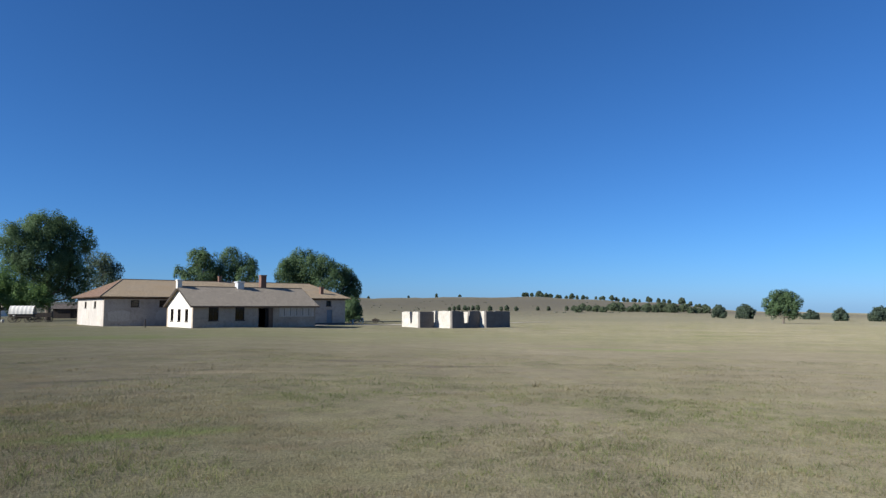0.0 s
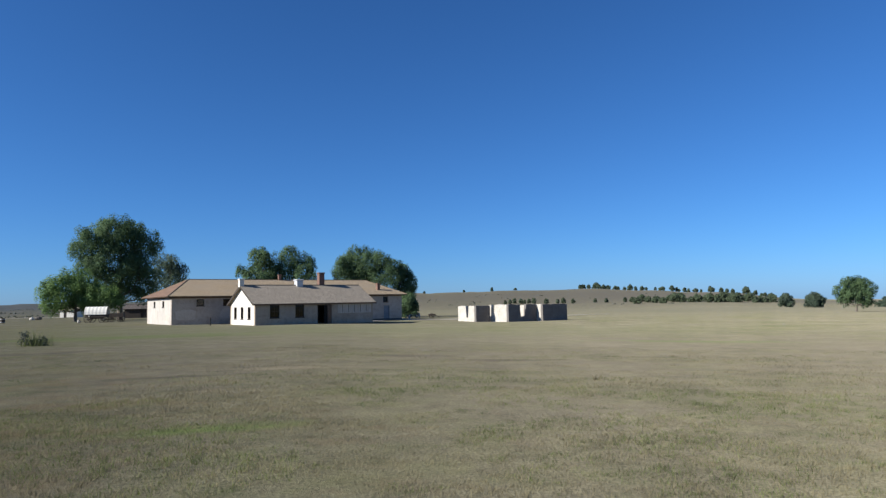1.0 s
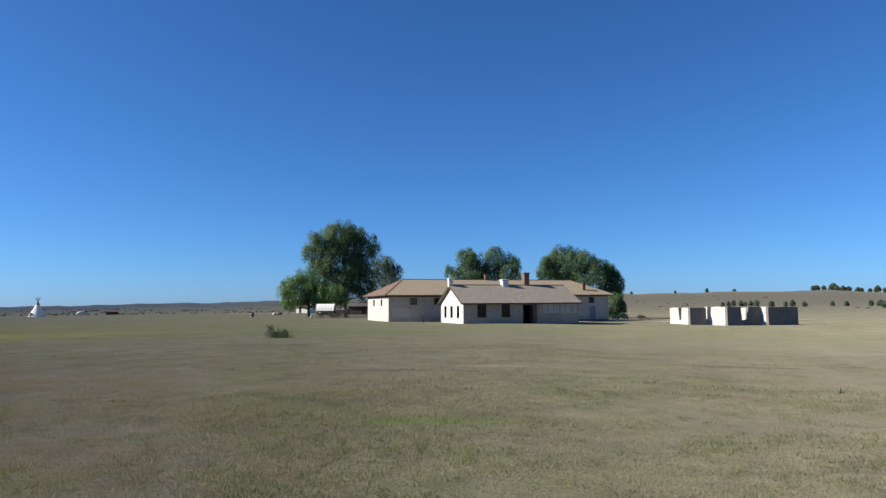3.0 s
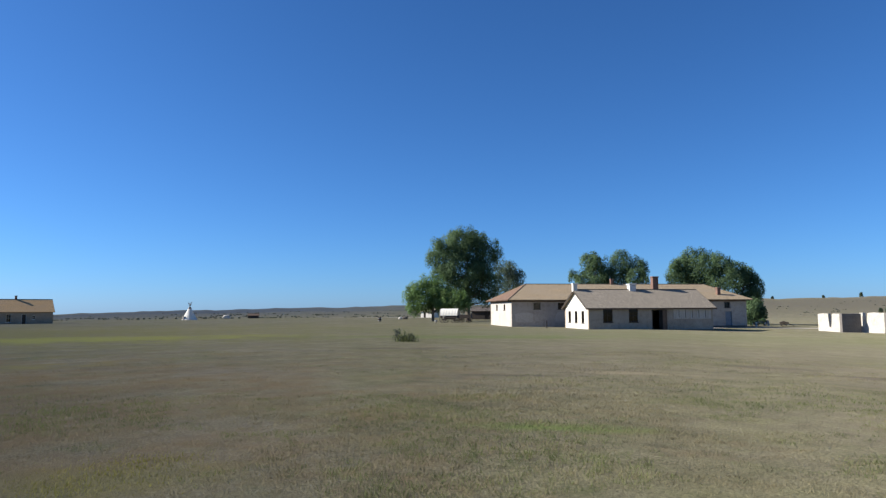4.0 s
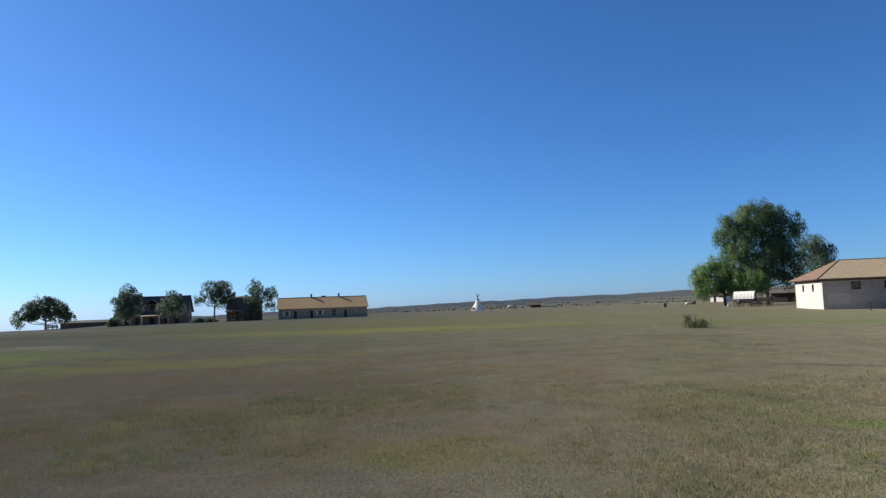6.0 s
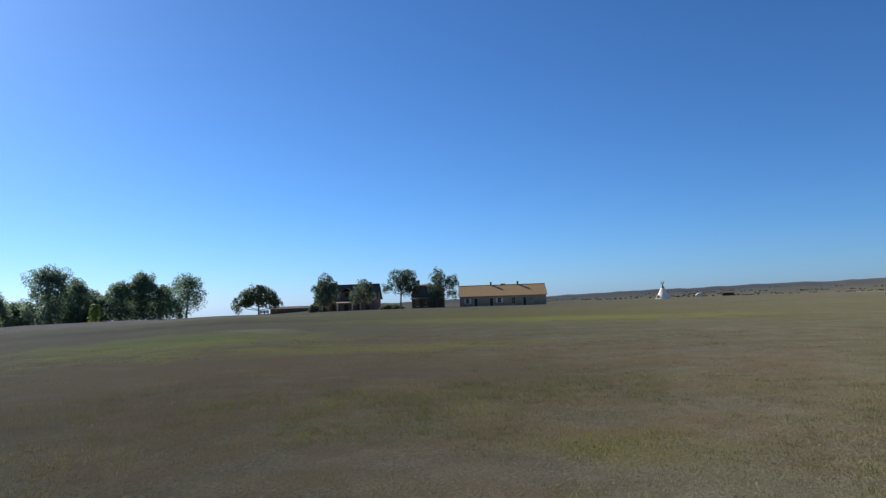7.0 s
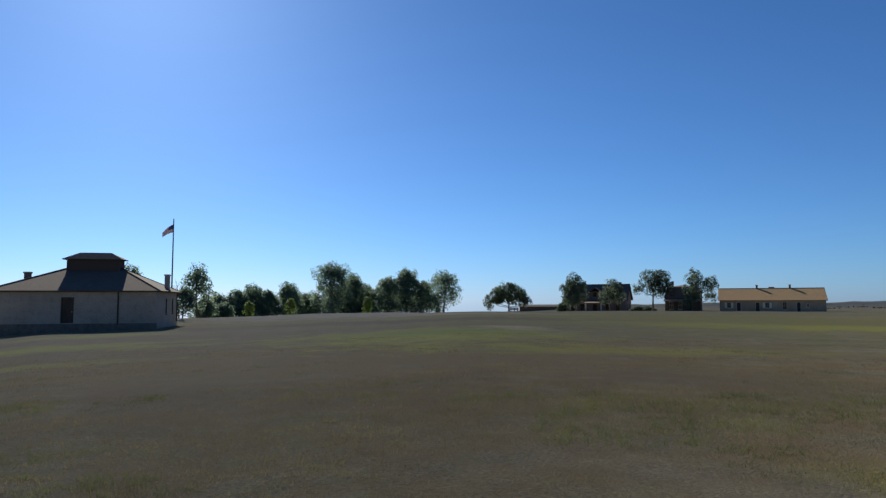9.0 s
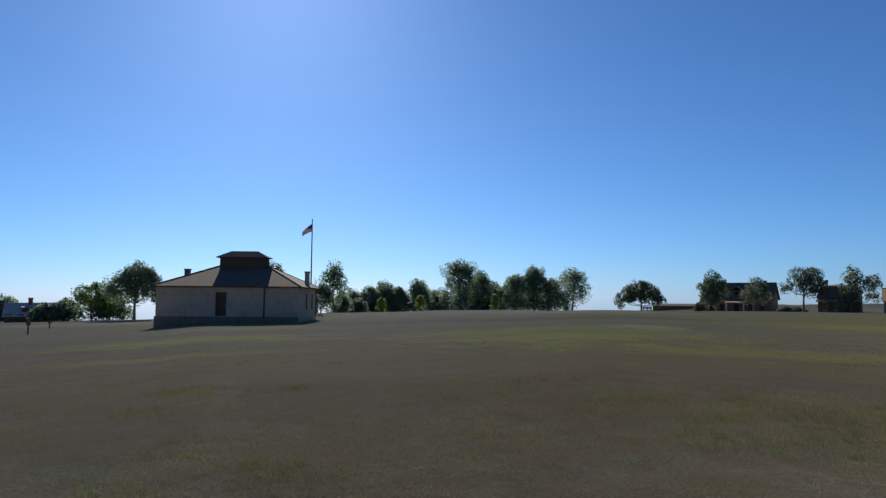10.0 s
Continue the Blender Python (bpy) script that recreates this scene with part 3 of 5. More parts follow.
def cookhouse():
    L, W, e, r = 15.9, 8.78, 2.75, 4.95
    b = tagged(empty_at("cookhouse", -32.14, 75.4, -0.85, 43.39), "small plastered cookhouse with a grey shingle gable roof", "building")
    fr = [(1.82, 3.02, 0.95, 2.5), (5.06, 6.22, 0.95, 2.5), (8.0, 9.95, 0.0, 2.42)]
    lf = [(W - 2.5, W - 1.5, 0.85, 2.3), (W - 4.96, W - 3.96, 0.85, 2.3), (W - 7.4, W - 6.4, 0.85, 2.3)]
    # sunlit gable end paler, other walls darker: light and shade in the wall colours
    walls, sides = shell(b, L, W, e, 0.4, {"front": fr, "left": lf}, {"all": COOKWALL, "left": SUNWASH})
    for o in fr[:2]:
        window_unit(b, sides["front"][0] @ pose(o[0], 0, o[2]), o[1] - o[0], o[3] - o[2], 0.12)
    for o in lf:
        window_unit(b, sides["left"][0] @ pose(o[0], 0, o[2]), o[1] - o[0], o[3] - o[2], 0.03)
    gable_roof(b, L, W, e, r, 0.35, 0.35, 0.12, GREYSHINGLE, (SUNWASH, COOKWALL))
    chimney(b, 10.7, W / 2 + 0.3, r - 0.6, r + 1.75, 0.75, 0.7, BRICK, label="tall red brick chimney")
    chimney(b, -0.15, W / 2, r - 0.2, r + 0.85, 0.55, 0.55, SUNWASH, label="short white chimney")
    vent = part("roof_vent", boxed(7.0, 7.85, W / 2 - 0.45, W / 2 + 0.45, r - 0.35, r + 0.6, 0.03), METAL, b, "pale sheet-metal roof vent")
    part("vent_cap", boxed(6.9, 7.95, W / 2 - 0.55, W / 2 + 0.55, r + 0.62, r + 0.8, 0.05), METAL, vent)
    # double doorway: one leaf shut, one swung open against the wall
    bm = bmesh.new()
    box(bm, 8.0, 8.1, 0.1, 0.22, 0, 2.42), box(bm, 9.85, 9.95, 0.1, 0.22, 0, 2.42), box(bm, 8.1, 9.85, 0.1, 0.22, 2.32, 2.42)
    dr = part("door", bm, TIMBER, b)
    part("door_leaf", boxed(9.0, 9.84, 0.13, 0.19, 0.02, 2.31), TIMBER, dr)
    lf = part("door_leaf", boxed(0, 0.95, -0.05, 0.0, 0.02, 2.36), BROWNWOOD, dr, "brown plank door leaf swung open")
    lf.matrix_local = pose(9.93, -0.03, 0, 0, 0, 212)
    # patch of paler plaster with narrow slots
    slots = [11.45 + 0.86 * k for k in range(5)]
    pp = placed(part("plaster_patch", wall_panel(4.9, 1.35, 0.035, [(x - 10.75 - 0.045, x - 10.75 + 0.045, 0.15, 1.05) for x in slots]), PALEPATCH, b, "paler plaster patch with narrow slots"), pose(10.75, -0.04, 1.3))
    for k, x in enumerate(slots):
        # dark strip in each shallow slot paints the shade of a deeper recess
        part("slot_shade", boxed(x - 10.795, x - 10.705, 0.006, 0.03, 0.15, 1.05), TIMBER, pp)
        part("slot_board", boxed(x - 10.86, x - 10.80, -0.03, -0.002, 0.1, 1.0 + 0.05 * (k % 3)), PALEWOOD, pp)
    for nm, a, c in (("fascia", -0.36, L + 0.36),):
        part(nm, boxed(a, c, -0.375, -0.352, e - 0.27, e - 0.1), BROWNWOOD, b)
    return b


def officers_quarters():
    L, W, e, r = 22.55, 10.5, 2.8, 5.5
    x, y = -167.5, 51.43
    b = tagged(empty_at("officers_quarters", x, y, -0.98, 71.8), "long low adobe quarters with a tan shingle roof", "building")
    fr = [(1.6, 2.5, 0.8, 2.1), (3.7, 4.7, 0.0, 2.2), (7.8, 8.8, 0.0, 2.2), (9.9, 10.8, 0.8, 2.1), (13.6, 14.5, 0.4, 2.2), (16.5, 17.4, 0.0, 2.2), (18.5, 19.1, 1.0, 1.9)]
    walls, sides = shell(b, L, W, e, 0.45, {"front": fr}, {"all": ADOBE})
    for k, o in enumerate(fr):
        m = sides["front"][0] @ pose(o[0], 0, o[2])
        if o[2] == 0.0:
            door_unit(b, m, o[1] - o[0], o[3], TIMBER, frame_mat=PALEWOOD)
        else:
            window_unit(b, m, o[1] - o[0], o[3] - o[2], frame_mat=PALEWOOD)
            if k in (0, 3):
                for dx in (-0.5, o[1] - o[0] + 0.04):
                    placed(part("shutter", boxed(dx, dx + 0.46, -0.06, -0.004, 0, o[3] - o[2]), PALEWOOD, b), m)
    gable_roof(b, L, W, e, r, 0.4, 0.3, 0.12, TANSHINGLE, (ADOBE, ADOBE))
    chimney(b, 8.4, W / 2, r - 0.3, r + 0.9, 0.45, 0.45, BRICK)
    chimney(b, 15.6, W / 2, r - 0.3, r + 0.9, 0.45, 0.45, BRICK)
    # unseen low stack behind the ridge, added to cast a shadow on the front slope
    chimney(b, 11.7, W / 2 + 1.5, r - 1.0, r + 0.4, 1.2, 0.6, BRICK)
    return b


def guardhouse():
    L, W, e, r = 13.6, 11.1, 4.2, 6.4
    b = tagged(empty_at("guardhouse", -54.23, -44.79, -1.45, 107.9), "grey plastered guardhouse with a hip roof and a raised lantern", "building")
    fr = [(5.7, 6.75, 1.2, 3.5)]
    rt = [(4.6, 5.3, 1.9, 3.4), (8.0, 8.7, 1.9, 3.4)]
    walls, sides = shell(b, L, W, e, 0.5, {"front": fr, "right": rt}, {"all": GUARDWALL})
    door_unit(b, sides["front"][0] @ pose(5.7, 0, 1.2), 1.05, 2.3, TIMBER)
    for o in rt:
        window_unit(b, sides["right"][0] @ pose(o[0], 0, o[2]), o[1] - o[0], o[3] - o[2], 0.02)
    part("plinth", boxed(-0.1, L + 0.1, -0.1, -0.004, -0.8, 1.15), STONE, b)
    hip_roof(b, L, W, e, r, 4.6, 9.2, 0.4, 0.13, DARKSHINGLE)
    bm = boxed(4.6, 9.3, W / 2 - 0.9, W / 2 + 0.9, r - 0.8, r + 0.86)
    lan = part("lantern", bm, DARKSHINGLE, b)
    hip = [(4.25, W / 2 - 1.2, r + 0.80), (9.6, W / 2 - 1.2, r + 0.80), (9.6, W / 2 + 1.2, r + 0.80), (4.25, W / 2 + 1.2, r + 0.80)]
    p, q = (5.5, W / 2, r + 1.48), (8.3, W / 2, r + 1.48)
    for c in ([hip[0], hip[1], q, p], [hip[2], hip[3], p, q], [hip[3], hip[0], p], [hip[1], hip[2], q]):
        slab("lantern_roof", c, 0.08, DARKSHINGLE, lan)
    chimney(b, 1.2, W / 2 - 0.6, 4.5, 5.95, 0.5, 0.5, STONE)
    chimney(b, 13.25, W / 2 + 1.5, 4.2, 5.85, 0.45, 0.5, GUARDWALL)
    for x, y in ((10.4, -0.06), (L + 0.06, W - 0.5)):
        part("downpipe", tube(bmesh.new(), (x, y, 1.0), (x, y, e - 0.05), 0.07, 0.07, 8), TIMBER, b)
    return b


barracks()
cookhouse()
officers_quarters()
guardhouse()


# ------------------------------------------------------------------ trees
def leaf_mesh(name, pos, nrm, size, mat, parent, rng):
    """Small folded leaves at pos, facing roughly along nrm."""
    count = len(pos)
    u = np.cross(nrm, rng.normal(size=(count, 3)))
    u /= np.linalg.norm(u, axis=1)[:, None] + 1e-9
    w = np.cross(nrm, u)
    s = (size * rng.uniform(0.6, 1.4, count))[:, None]
    vs = np.stack([pos - u * s * 0.7, pos + w * s * 0.42 - u * s * 0.1, pos + u * s * 0.7 - nrm * s * 0.15, pos - w * s * 0.42 + u * s * 0.1], 1).reshape(-1, 3)
    me = bpy.data.meshes.new(name)
    me.vertices.add(count * 4)
    me.vertices.foreach_set("co", vs.ravel())
    me.loops.add(count * 4)
    me.loops.foreach_set("vertex_index", np.arange(count * 4))
    me.polygons.add(count)
    me.polygons.foreach_set("loop_start", np.arange(count) * 4)
    me.update(calc_edges=True)
    return part(name, me, mat, parent)


def unit(v):
    return v / (np.linalg.norm(v, axis=1)[:, None] + 1e-9)


def leaf_cloud(name, centres, radii, count, size, mat, parent, rng):
    """Leaves gathered in round clumps."""
    centres, radii = np.array(centres), np.array(radii)
    wgt = radii ** 2.3
    idx = rng.choice(len(centres), count, p=wgt / wgt.sum())
    dirs = unit(rng.normal(size=(count, 3)))
    pos = centres[idx] + dirs * (radii[idx] * rng.uniform(0.45, 1.05, count) ** 0.6)[:, None] * np.array([1, 1, 0.85])
    return leaf_mesh(name, pos, unit(dirs + rng.normal(size=(count, 3)) * 0.4), size, mat, parent, rng)


def crown(lobes, clump, size, cover, mat, parent, rng):
    """A crown of boughs: each lobe (x, y, z, rx, ry, rz) carries many upright sprays of leaves on its outside and some within."""
    cc, cr, co = [], [], []
    fill_p, fill_n, area = [], [], 0.0
    for x, y, z, rx, ry, rz in lobes:
        c, r = np.array([x, y, z]), np.array([rx, ry, rz])
        ar = 4 * math.pi * ((rx * ry) ** 1.6 / 3 + (rx * rz) ** 1.6 / 3 + (ry * rz) ** 1.6 / 3) ** 0.625
        area += ar
        n = max(5, int(ar / (clump * clump * 1.5)))
        v = unit(rng.normal(size=(n, 3)) + np.array([0, 0, 0.22]))
        cc.append(c + v * r * rng.uniform(0.62, 1.0, n)[:, None])
        cr.append(np.minimum(clump * rng.uniform(0.55, 1.25, n), 0.6 * min(rx, rz)))
        co.append(v)
        m = int(0.16 * cover * ar / (0.6 * size * size))
        d = unit(rng.normal(size=(m, 3)))
        fill_p.append(c + d * r * rng.uniform(0.25, 0.8, m)[:, None])
        fill_n.append(d)
    cc, cr, co = np.concatenate(cc), np.concatenate(cr), np.concatenate(co)
    count = int(cover * area / (0.6 * size * size))
    wgt = cr ** 2
    idx = rng.choice(len(cc), count, p=wgt / wgt.sum())
    dirs = unit(unit(rng.normal(size=(count, 3))) + 0.55 * co[idx] + np.array([0, 0, 0.25]))
    pos = cc[idx] + dirs * (cr[idx] * rng.uniform(0.1, 1.0, count) ** 0.45)[:, None] * np.array([0.95, 0.95, 1.25])
    nrm = unit(dirs * 0.8 + co[idx] * 0.45 + rng.normal(size=(count, 3)) * 0.33)
    pos, nrm = np.concatenate([pos] + fill_p), np.concatenate([nrm] + fill_n)
    keep = pos[:, 2] > 0.02
    return leaf_mesh("crown", pos[keep], nrm[keep], size, mat, parent, rng)


def wild_lobes(height, width, trunk, rng, low):
    """Boughs of a free-grown crown of that height and width; low: it is leafy down to the ground."""
    zb = height * max(trunk, 0.02)
    span, half = height - zb, width / 2
    out = [(0, 0, zb + span * 0.52, half * 0.66, half * 0.66, span * 0.40)]
    n = 9
    for k in range(n):
        f = (k + 0.5) / n * 0.86 + rng.uniform(-0.05, 0.05) + (0.0 if low else 0.08)
        a = k * 2.4 + rng.uniform(-0.5, 0.5)
        lr = half * rng.uniform(0.30, 0.46)
        lz = min(lr * rng.uniform(0.8, 1.15), span * 0.3)
        prof = math.sqrt(max(0.05, 1 - abs(2 * f - (0.62 if low else 0.9)) ** 2.2)) * rng.uniform(0.82, 1.1)
        ring = max(0.0, half * prof - lr)
        out.append((math.cos(a) * ring, math.sin(a) * ring, zb + max(span * f, lz * 0.75), lr, lr, lz))
    for k in range(3):
        lr = half * rng.uniform(0.26, 0.36)
        lz = min(lr * 1.1, span * 0.25)
        out.append((half * rng.uniform(-0.42, 0.42), half * rng.uniform(-0.4, 0.4), height - lz * rng.uniform(0.9, 1.5), lr, lr, lz))
    return out


def tree(name, az, d, height, width, label, seed, trunk=0.22, size=0.26, mat=None, group="", cover=1.5, lobes=None, drop=0.0, clump=1.0, deep=1.0):
    """A broad-leaved tree. trunk: share of the height that is clear stem; lobes: its boughs across, up, half-width, half-height; drop: how far they sink."""
    rng = np.random.default_rng(seed)
    x, y = polar(az, d)
    t = tagged(empty_at(name, x, y, land(x, y) - 0.05, az if lobes else rng.uniform(0, 360)), label, "tree", group)
    if lobes:
        boughs = [(u, rng.uniform(-0.35, 0.35) * height * 0.35 * deep, z - drop, rx, (rx + rz) / 2 * deep, rz) for u, z, rx, rz in lobes]
    else:
        boughs = wild_lobes(height, width * 1.2, trunk, rng, trunk < 0.07)
    r0 = 0.012 * height + 0.012 * min(height, width)
    bm = bmesh.new()
    bend = Vector((rng.normal() * 0.03 * height, rng.normal() * 0.03 * height, 0))
    spine = [Vector((0, 0, -0.1)), Vector((bend.x * 0.3, bend.y * 0.3, height * 0.16)), Vector((bend.x, bend.y, height * 0.45)), Vector((bend.x * 0.6, bend.y * 1.4, height * 0.8))]
    for k, (ra, rb) in enumerate(((1.35, 0.95), (0.95, 0.6), (0.6, 0.15))):
        tube(bm, spine[k], spine[k + 1], r0 * ra, r0 * rb, 9)
    for bx, by, bz, rx, ry, rz in boughs:
        f = max(0.12, min(0.7, (bz - rz) / height * 0.8))
        s0 = spine[1].lerp(spine[2], min(1.0, (f - 0.12) / 0.3)) if f < 0.42 else spine[2].lerp(spine[3], (f - 0.42) / 0.35)
        tip = Vector((bx, by, bz + rz * 0.5))
        mid = s0.lerp(Vector((bx, by, bz)), 0.55) + Vector((rng.normal() * 0.02 * height, rng.normal() * 0.02 * height, -0.03 * height))
        tube(bm, s0, mid, r0 * 0.5, r0 * 0.34, 6)
        tube(bm, mid, tip, r0 * 0.34, r0 * 0.08, 5)
        for q in range(3):
            e = Vector((bx, by, bz)) + Vector((rng.normal() * rx * 0.5, rng.normal() * ry * 0.5, rng.uniform(-0.2, 0.7) * rz))
            tube(bm, mid.lerp(tip, rng.uniform(0.1, 0.6)), e, r0 * 0.16, r0 * 0.04, 4, False)
    part("trunk", bm, BARK, t)
    crown(boughs, min(0.16 * height, 0.4 + 0.05 * height) * clump, size, cover, mat or LEAF, t, rng)
    return t


FORT = "cottonwoods round the barracks"
tree("cottonwood", 33.2, 152, 21.4, 17.0, "large spreading cottonwood in full leaf behind a wagon", 11, 0.1, 0.215, group=FORT, drop=1.4, cover=1.2, clump=1.1,
     lobes=[(-1.0, 17.6, 4.3, 3.7), (1.9, 19.4, 2.3, 2.3), (-3.0, 19.4, 2.4, 2.2), (-6.6, 15.7, 2.5, 3.6), (4.8, 17.3, 2.6, 2.6), (6.2, 16.2, 1.5, 1.5), (-0.6, 12.8, 5.4, 4.6),
            (3.6, 10.4, 3.6, 4.2), (-1.5, 8.0, 4.0, 3.2), (4.4, 7.0, 2.6, 2.2), (-5.6, 11.5, 2.4, 2.4)])
tree("cottonwood", 36.2, 144, 11.0, 11.6, "lower bright green cottonwood beside a larger one", 12, 0.05, 0.2, group=FORT, mat=LEAF_MID, drop=1.2, cover=1.15, clump=1.15,
     lobes=[(-2.3, 6.4, 3.3, 3.0), (-0.4, 8.9, 2.7, 2.2), (4.2, 5.6, 3.6, 2.2), (-4.4, 6.1, 1.9, 2.2), (1.6, 4.8, 3.6, 1.9), (-3.6, 4.0, 2.3, 1.3), (2.0, 7.6, 2.6, 1.8), (6.6, 4.6, 1.6, 1.5)])
tree("cottonwood", 29.9, 165, 15.6, 10.0, "grey-green tree behind a barracks corner", 13, 0.05, 0.25, mat=LEAF_DARK, group=FORT, drop=1.3, cover=0.65,
     lobes=[(0.4, 11.2, 3.5, 3.0), (-1.0, 14.0, 2.0, 2.2), (2.6, 11.4, 1.9, 2.0), (1.0, 13.6, 1.7, 1.6), (0.0, 7.7, 4.0, 3.0), (3.9, 9.2, 1.6, 1.6)])
tree("cottonwood", 22.7, 130, 13.9, 9.4, "cottonwood rising behind a barracks roof", 14, 0.1, 0.185, group=FORT, drop=2.4, cover=1.15,
     lobes=[(-0.5, 13.2, 1.7, 2.2), (0.9, 13.6, 1.2, 1.9), (-2.9, 11.0, 1.5, 1.3), (2.2, 12.3, 1.6, 2.3), (0.0, 9.9, 3.3, 2.0), (-3.9, 11.3, 0.8, 0.9), (0.0, 6.0, 3.2, 3.0)])
tree("cottonwood", 19.9, 132, 13.6, 8.6, "broad cottonwood rising behind a barracks roof", 15, 0.1, 0.185, group=FORT, drop=2.4, cover=1.15,
     lobes=[(-0.9, 13.3, 2.0, 2.3), (1.9, 12.7, 1.7, 2.0), (-1.6, 10.6, 2.2, 2.0), (1.7, 10.2, 2.0, 1.9), (3.1, 12.0, 0.9, 1.3), (0.0, 6.0, 3.2, 3.0)])
tree("cottonwood", 14.7, 132, 14.2, 13.2, "rounded dense cottonwood rising behind a barracks roof", 16, 0.08, 0.185, group=FORT, drop=2.4, cover=1.1, clump=1.1,
     lobes=[(1.0, 13.2, 3.6, 2.4), (-1.4, 12.7, 2.2, 2.0), (-3.2, 11.6, 1.8, 1.8), (4.6, 12.4, 2.6, 2.2), (-0.4, 10.3, 4.2, 2.3), (5.0, 9.8, 2.8, 2.3), (0.0, 6.5, 4.5, 3.5)])
tree("cottonwood", 11.1, 136, 10.8, 7.6, "rounded cottonwood beside a barracks end", 17, 0.06, 0.185, group=FORT, drop=2.3, cover=1.1,
     lobes=[(0.2, 10.2, 2.7, 2.2), (1.8, 8.4, 1.5, 2.1), (-1.0, 11.7, 1.8, 1.7), (0.9, 11.0, 1.6, 1.6), (0.2, 6.7, 2.3, 2.0)])
tree("bushy_tree", 10.4, 120, 4.6, 3.4, "dense low bush tree at a barracks end", 19, 0.04, 0.2, mat=LEAF, group=FORT, cover=1.8, lobes=[(0.2, 2.8, 1.4, 1.4), (-0.6, 1.6, 1.1, 1.3), (0.9, 1.8, 0.9, 1.2)])
tree("lone_tree", -24.3, 170, 7.5, 8.8, "lone round-crowned tree on open prairie", 18, 0.12, 0.22, cover=1.2,
     lobes=[(-2.2, 4.3, 1.8, 1.6), (0.0, 5.4, 2.3, 1.7), (2.2, 4.5, 1.8, 1.7), (-1.0, 6.1, 1.6, 1.2), (1.1, 6.1, 1.6, 1.2), (0.0, 3.6, 2.4, 1.5), (-1.6, 2.6, 1.7, 1.3), (1.4, 2.4, 1.9, 1.3), (2.9, 2.2, 1.1, 1.0)])

PLAIN = "bushes on the open plain"
for k, (az, d, h, w) in enumerate([(-19.8, 300, 5.2, 7.2), (-21.7, 270, 4.9, 7.4), (-28.1, 255, 3.8, 5.4), (-30.6, 255, 4.2, 9.0), (-32.6, 262, 4.2, 8.0), (-26.2, 420, 5.0, 9.0)]):
    tree("bushy_tree", az, d, h, w * 0.85, "dense dark bush tree on dry grass", 40 + k, 0.02, 0.34, mat=LEAF_DARK, group=PLAIN, cover=1.2)

SLOPE = "trees on the far slope"
rs = random.Random(5)
for k in range(27):
    az = -8.5 - k * 0.40 + rs.uniform(-0.12, 0.12)
    h = rs.uniform(4.6, 8.4) * (0.65 if k in (0, 1, 24, 25, 29) else 1.0)
    tree("slope_tree", az, 690 + rs.uniform(-45, 30), h, h * rs.uniform(1.0, 1.5), "dark scrubby tree in a thicket on a dry hillside", 60 + k, 0.02, 0.75, mat=THICKET, group=SLOPE, cover=0.9)
for k, az in enumerate((2.0, 1.6, 1.2, 0.8, 0.4, 0.0, -0.35, -1.4, -2.3, -2.9, -3.6, -5.5, -6.4, -7.9)):
    h = rs.uniform(3.8, 5.6)
    tree("slope_tree", az + rs.uniform(-0.08, 0.08), 700 + rs.uniform(-15, 25), h, h * 0.85, "small dark tree standing alone on a dry hillside", 90 + k, 0.03, 0.7, mat=NEEDLE, group=SLOPE)
RIDGE = "junipers along the hill crest"
for k in range(40):
    az = -4.2 - k * 0.42 + rs.uniform(-0.25, 0.25) if k < 36 else (9.0, 5.6, 3.2, 1.2)[k - 36]
    h = rs.uniform(5.5, 9) * (1.5 if k % 7 == 3 else 1.0) * (0.7 if k >= 36 else 1.0)
    tree("juniper", az, 1440 + rs.uniform(-80, 20), h, h * rs.uniform(0.7, 1.4), "small dark juniper on a hill crest", 120 + k, 0.03, 1.3, mat=NEEDLE, group=RIDGE)

# the wood behind the rise, by direction, distance, height of the top over the eye in degrees, width
WOOD = "trees behind the rise"
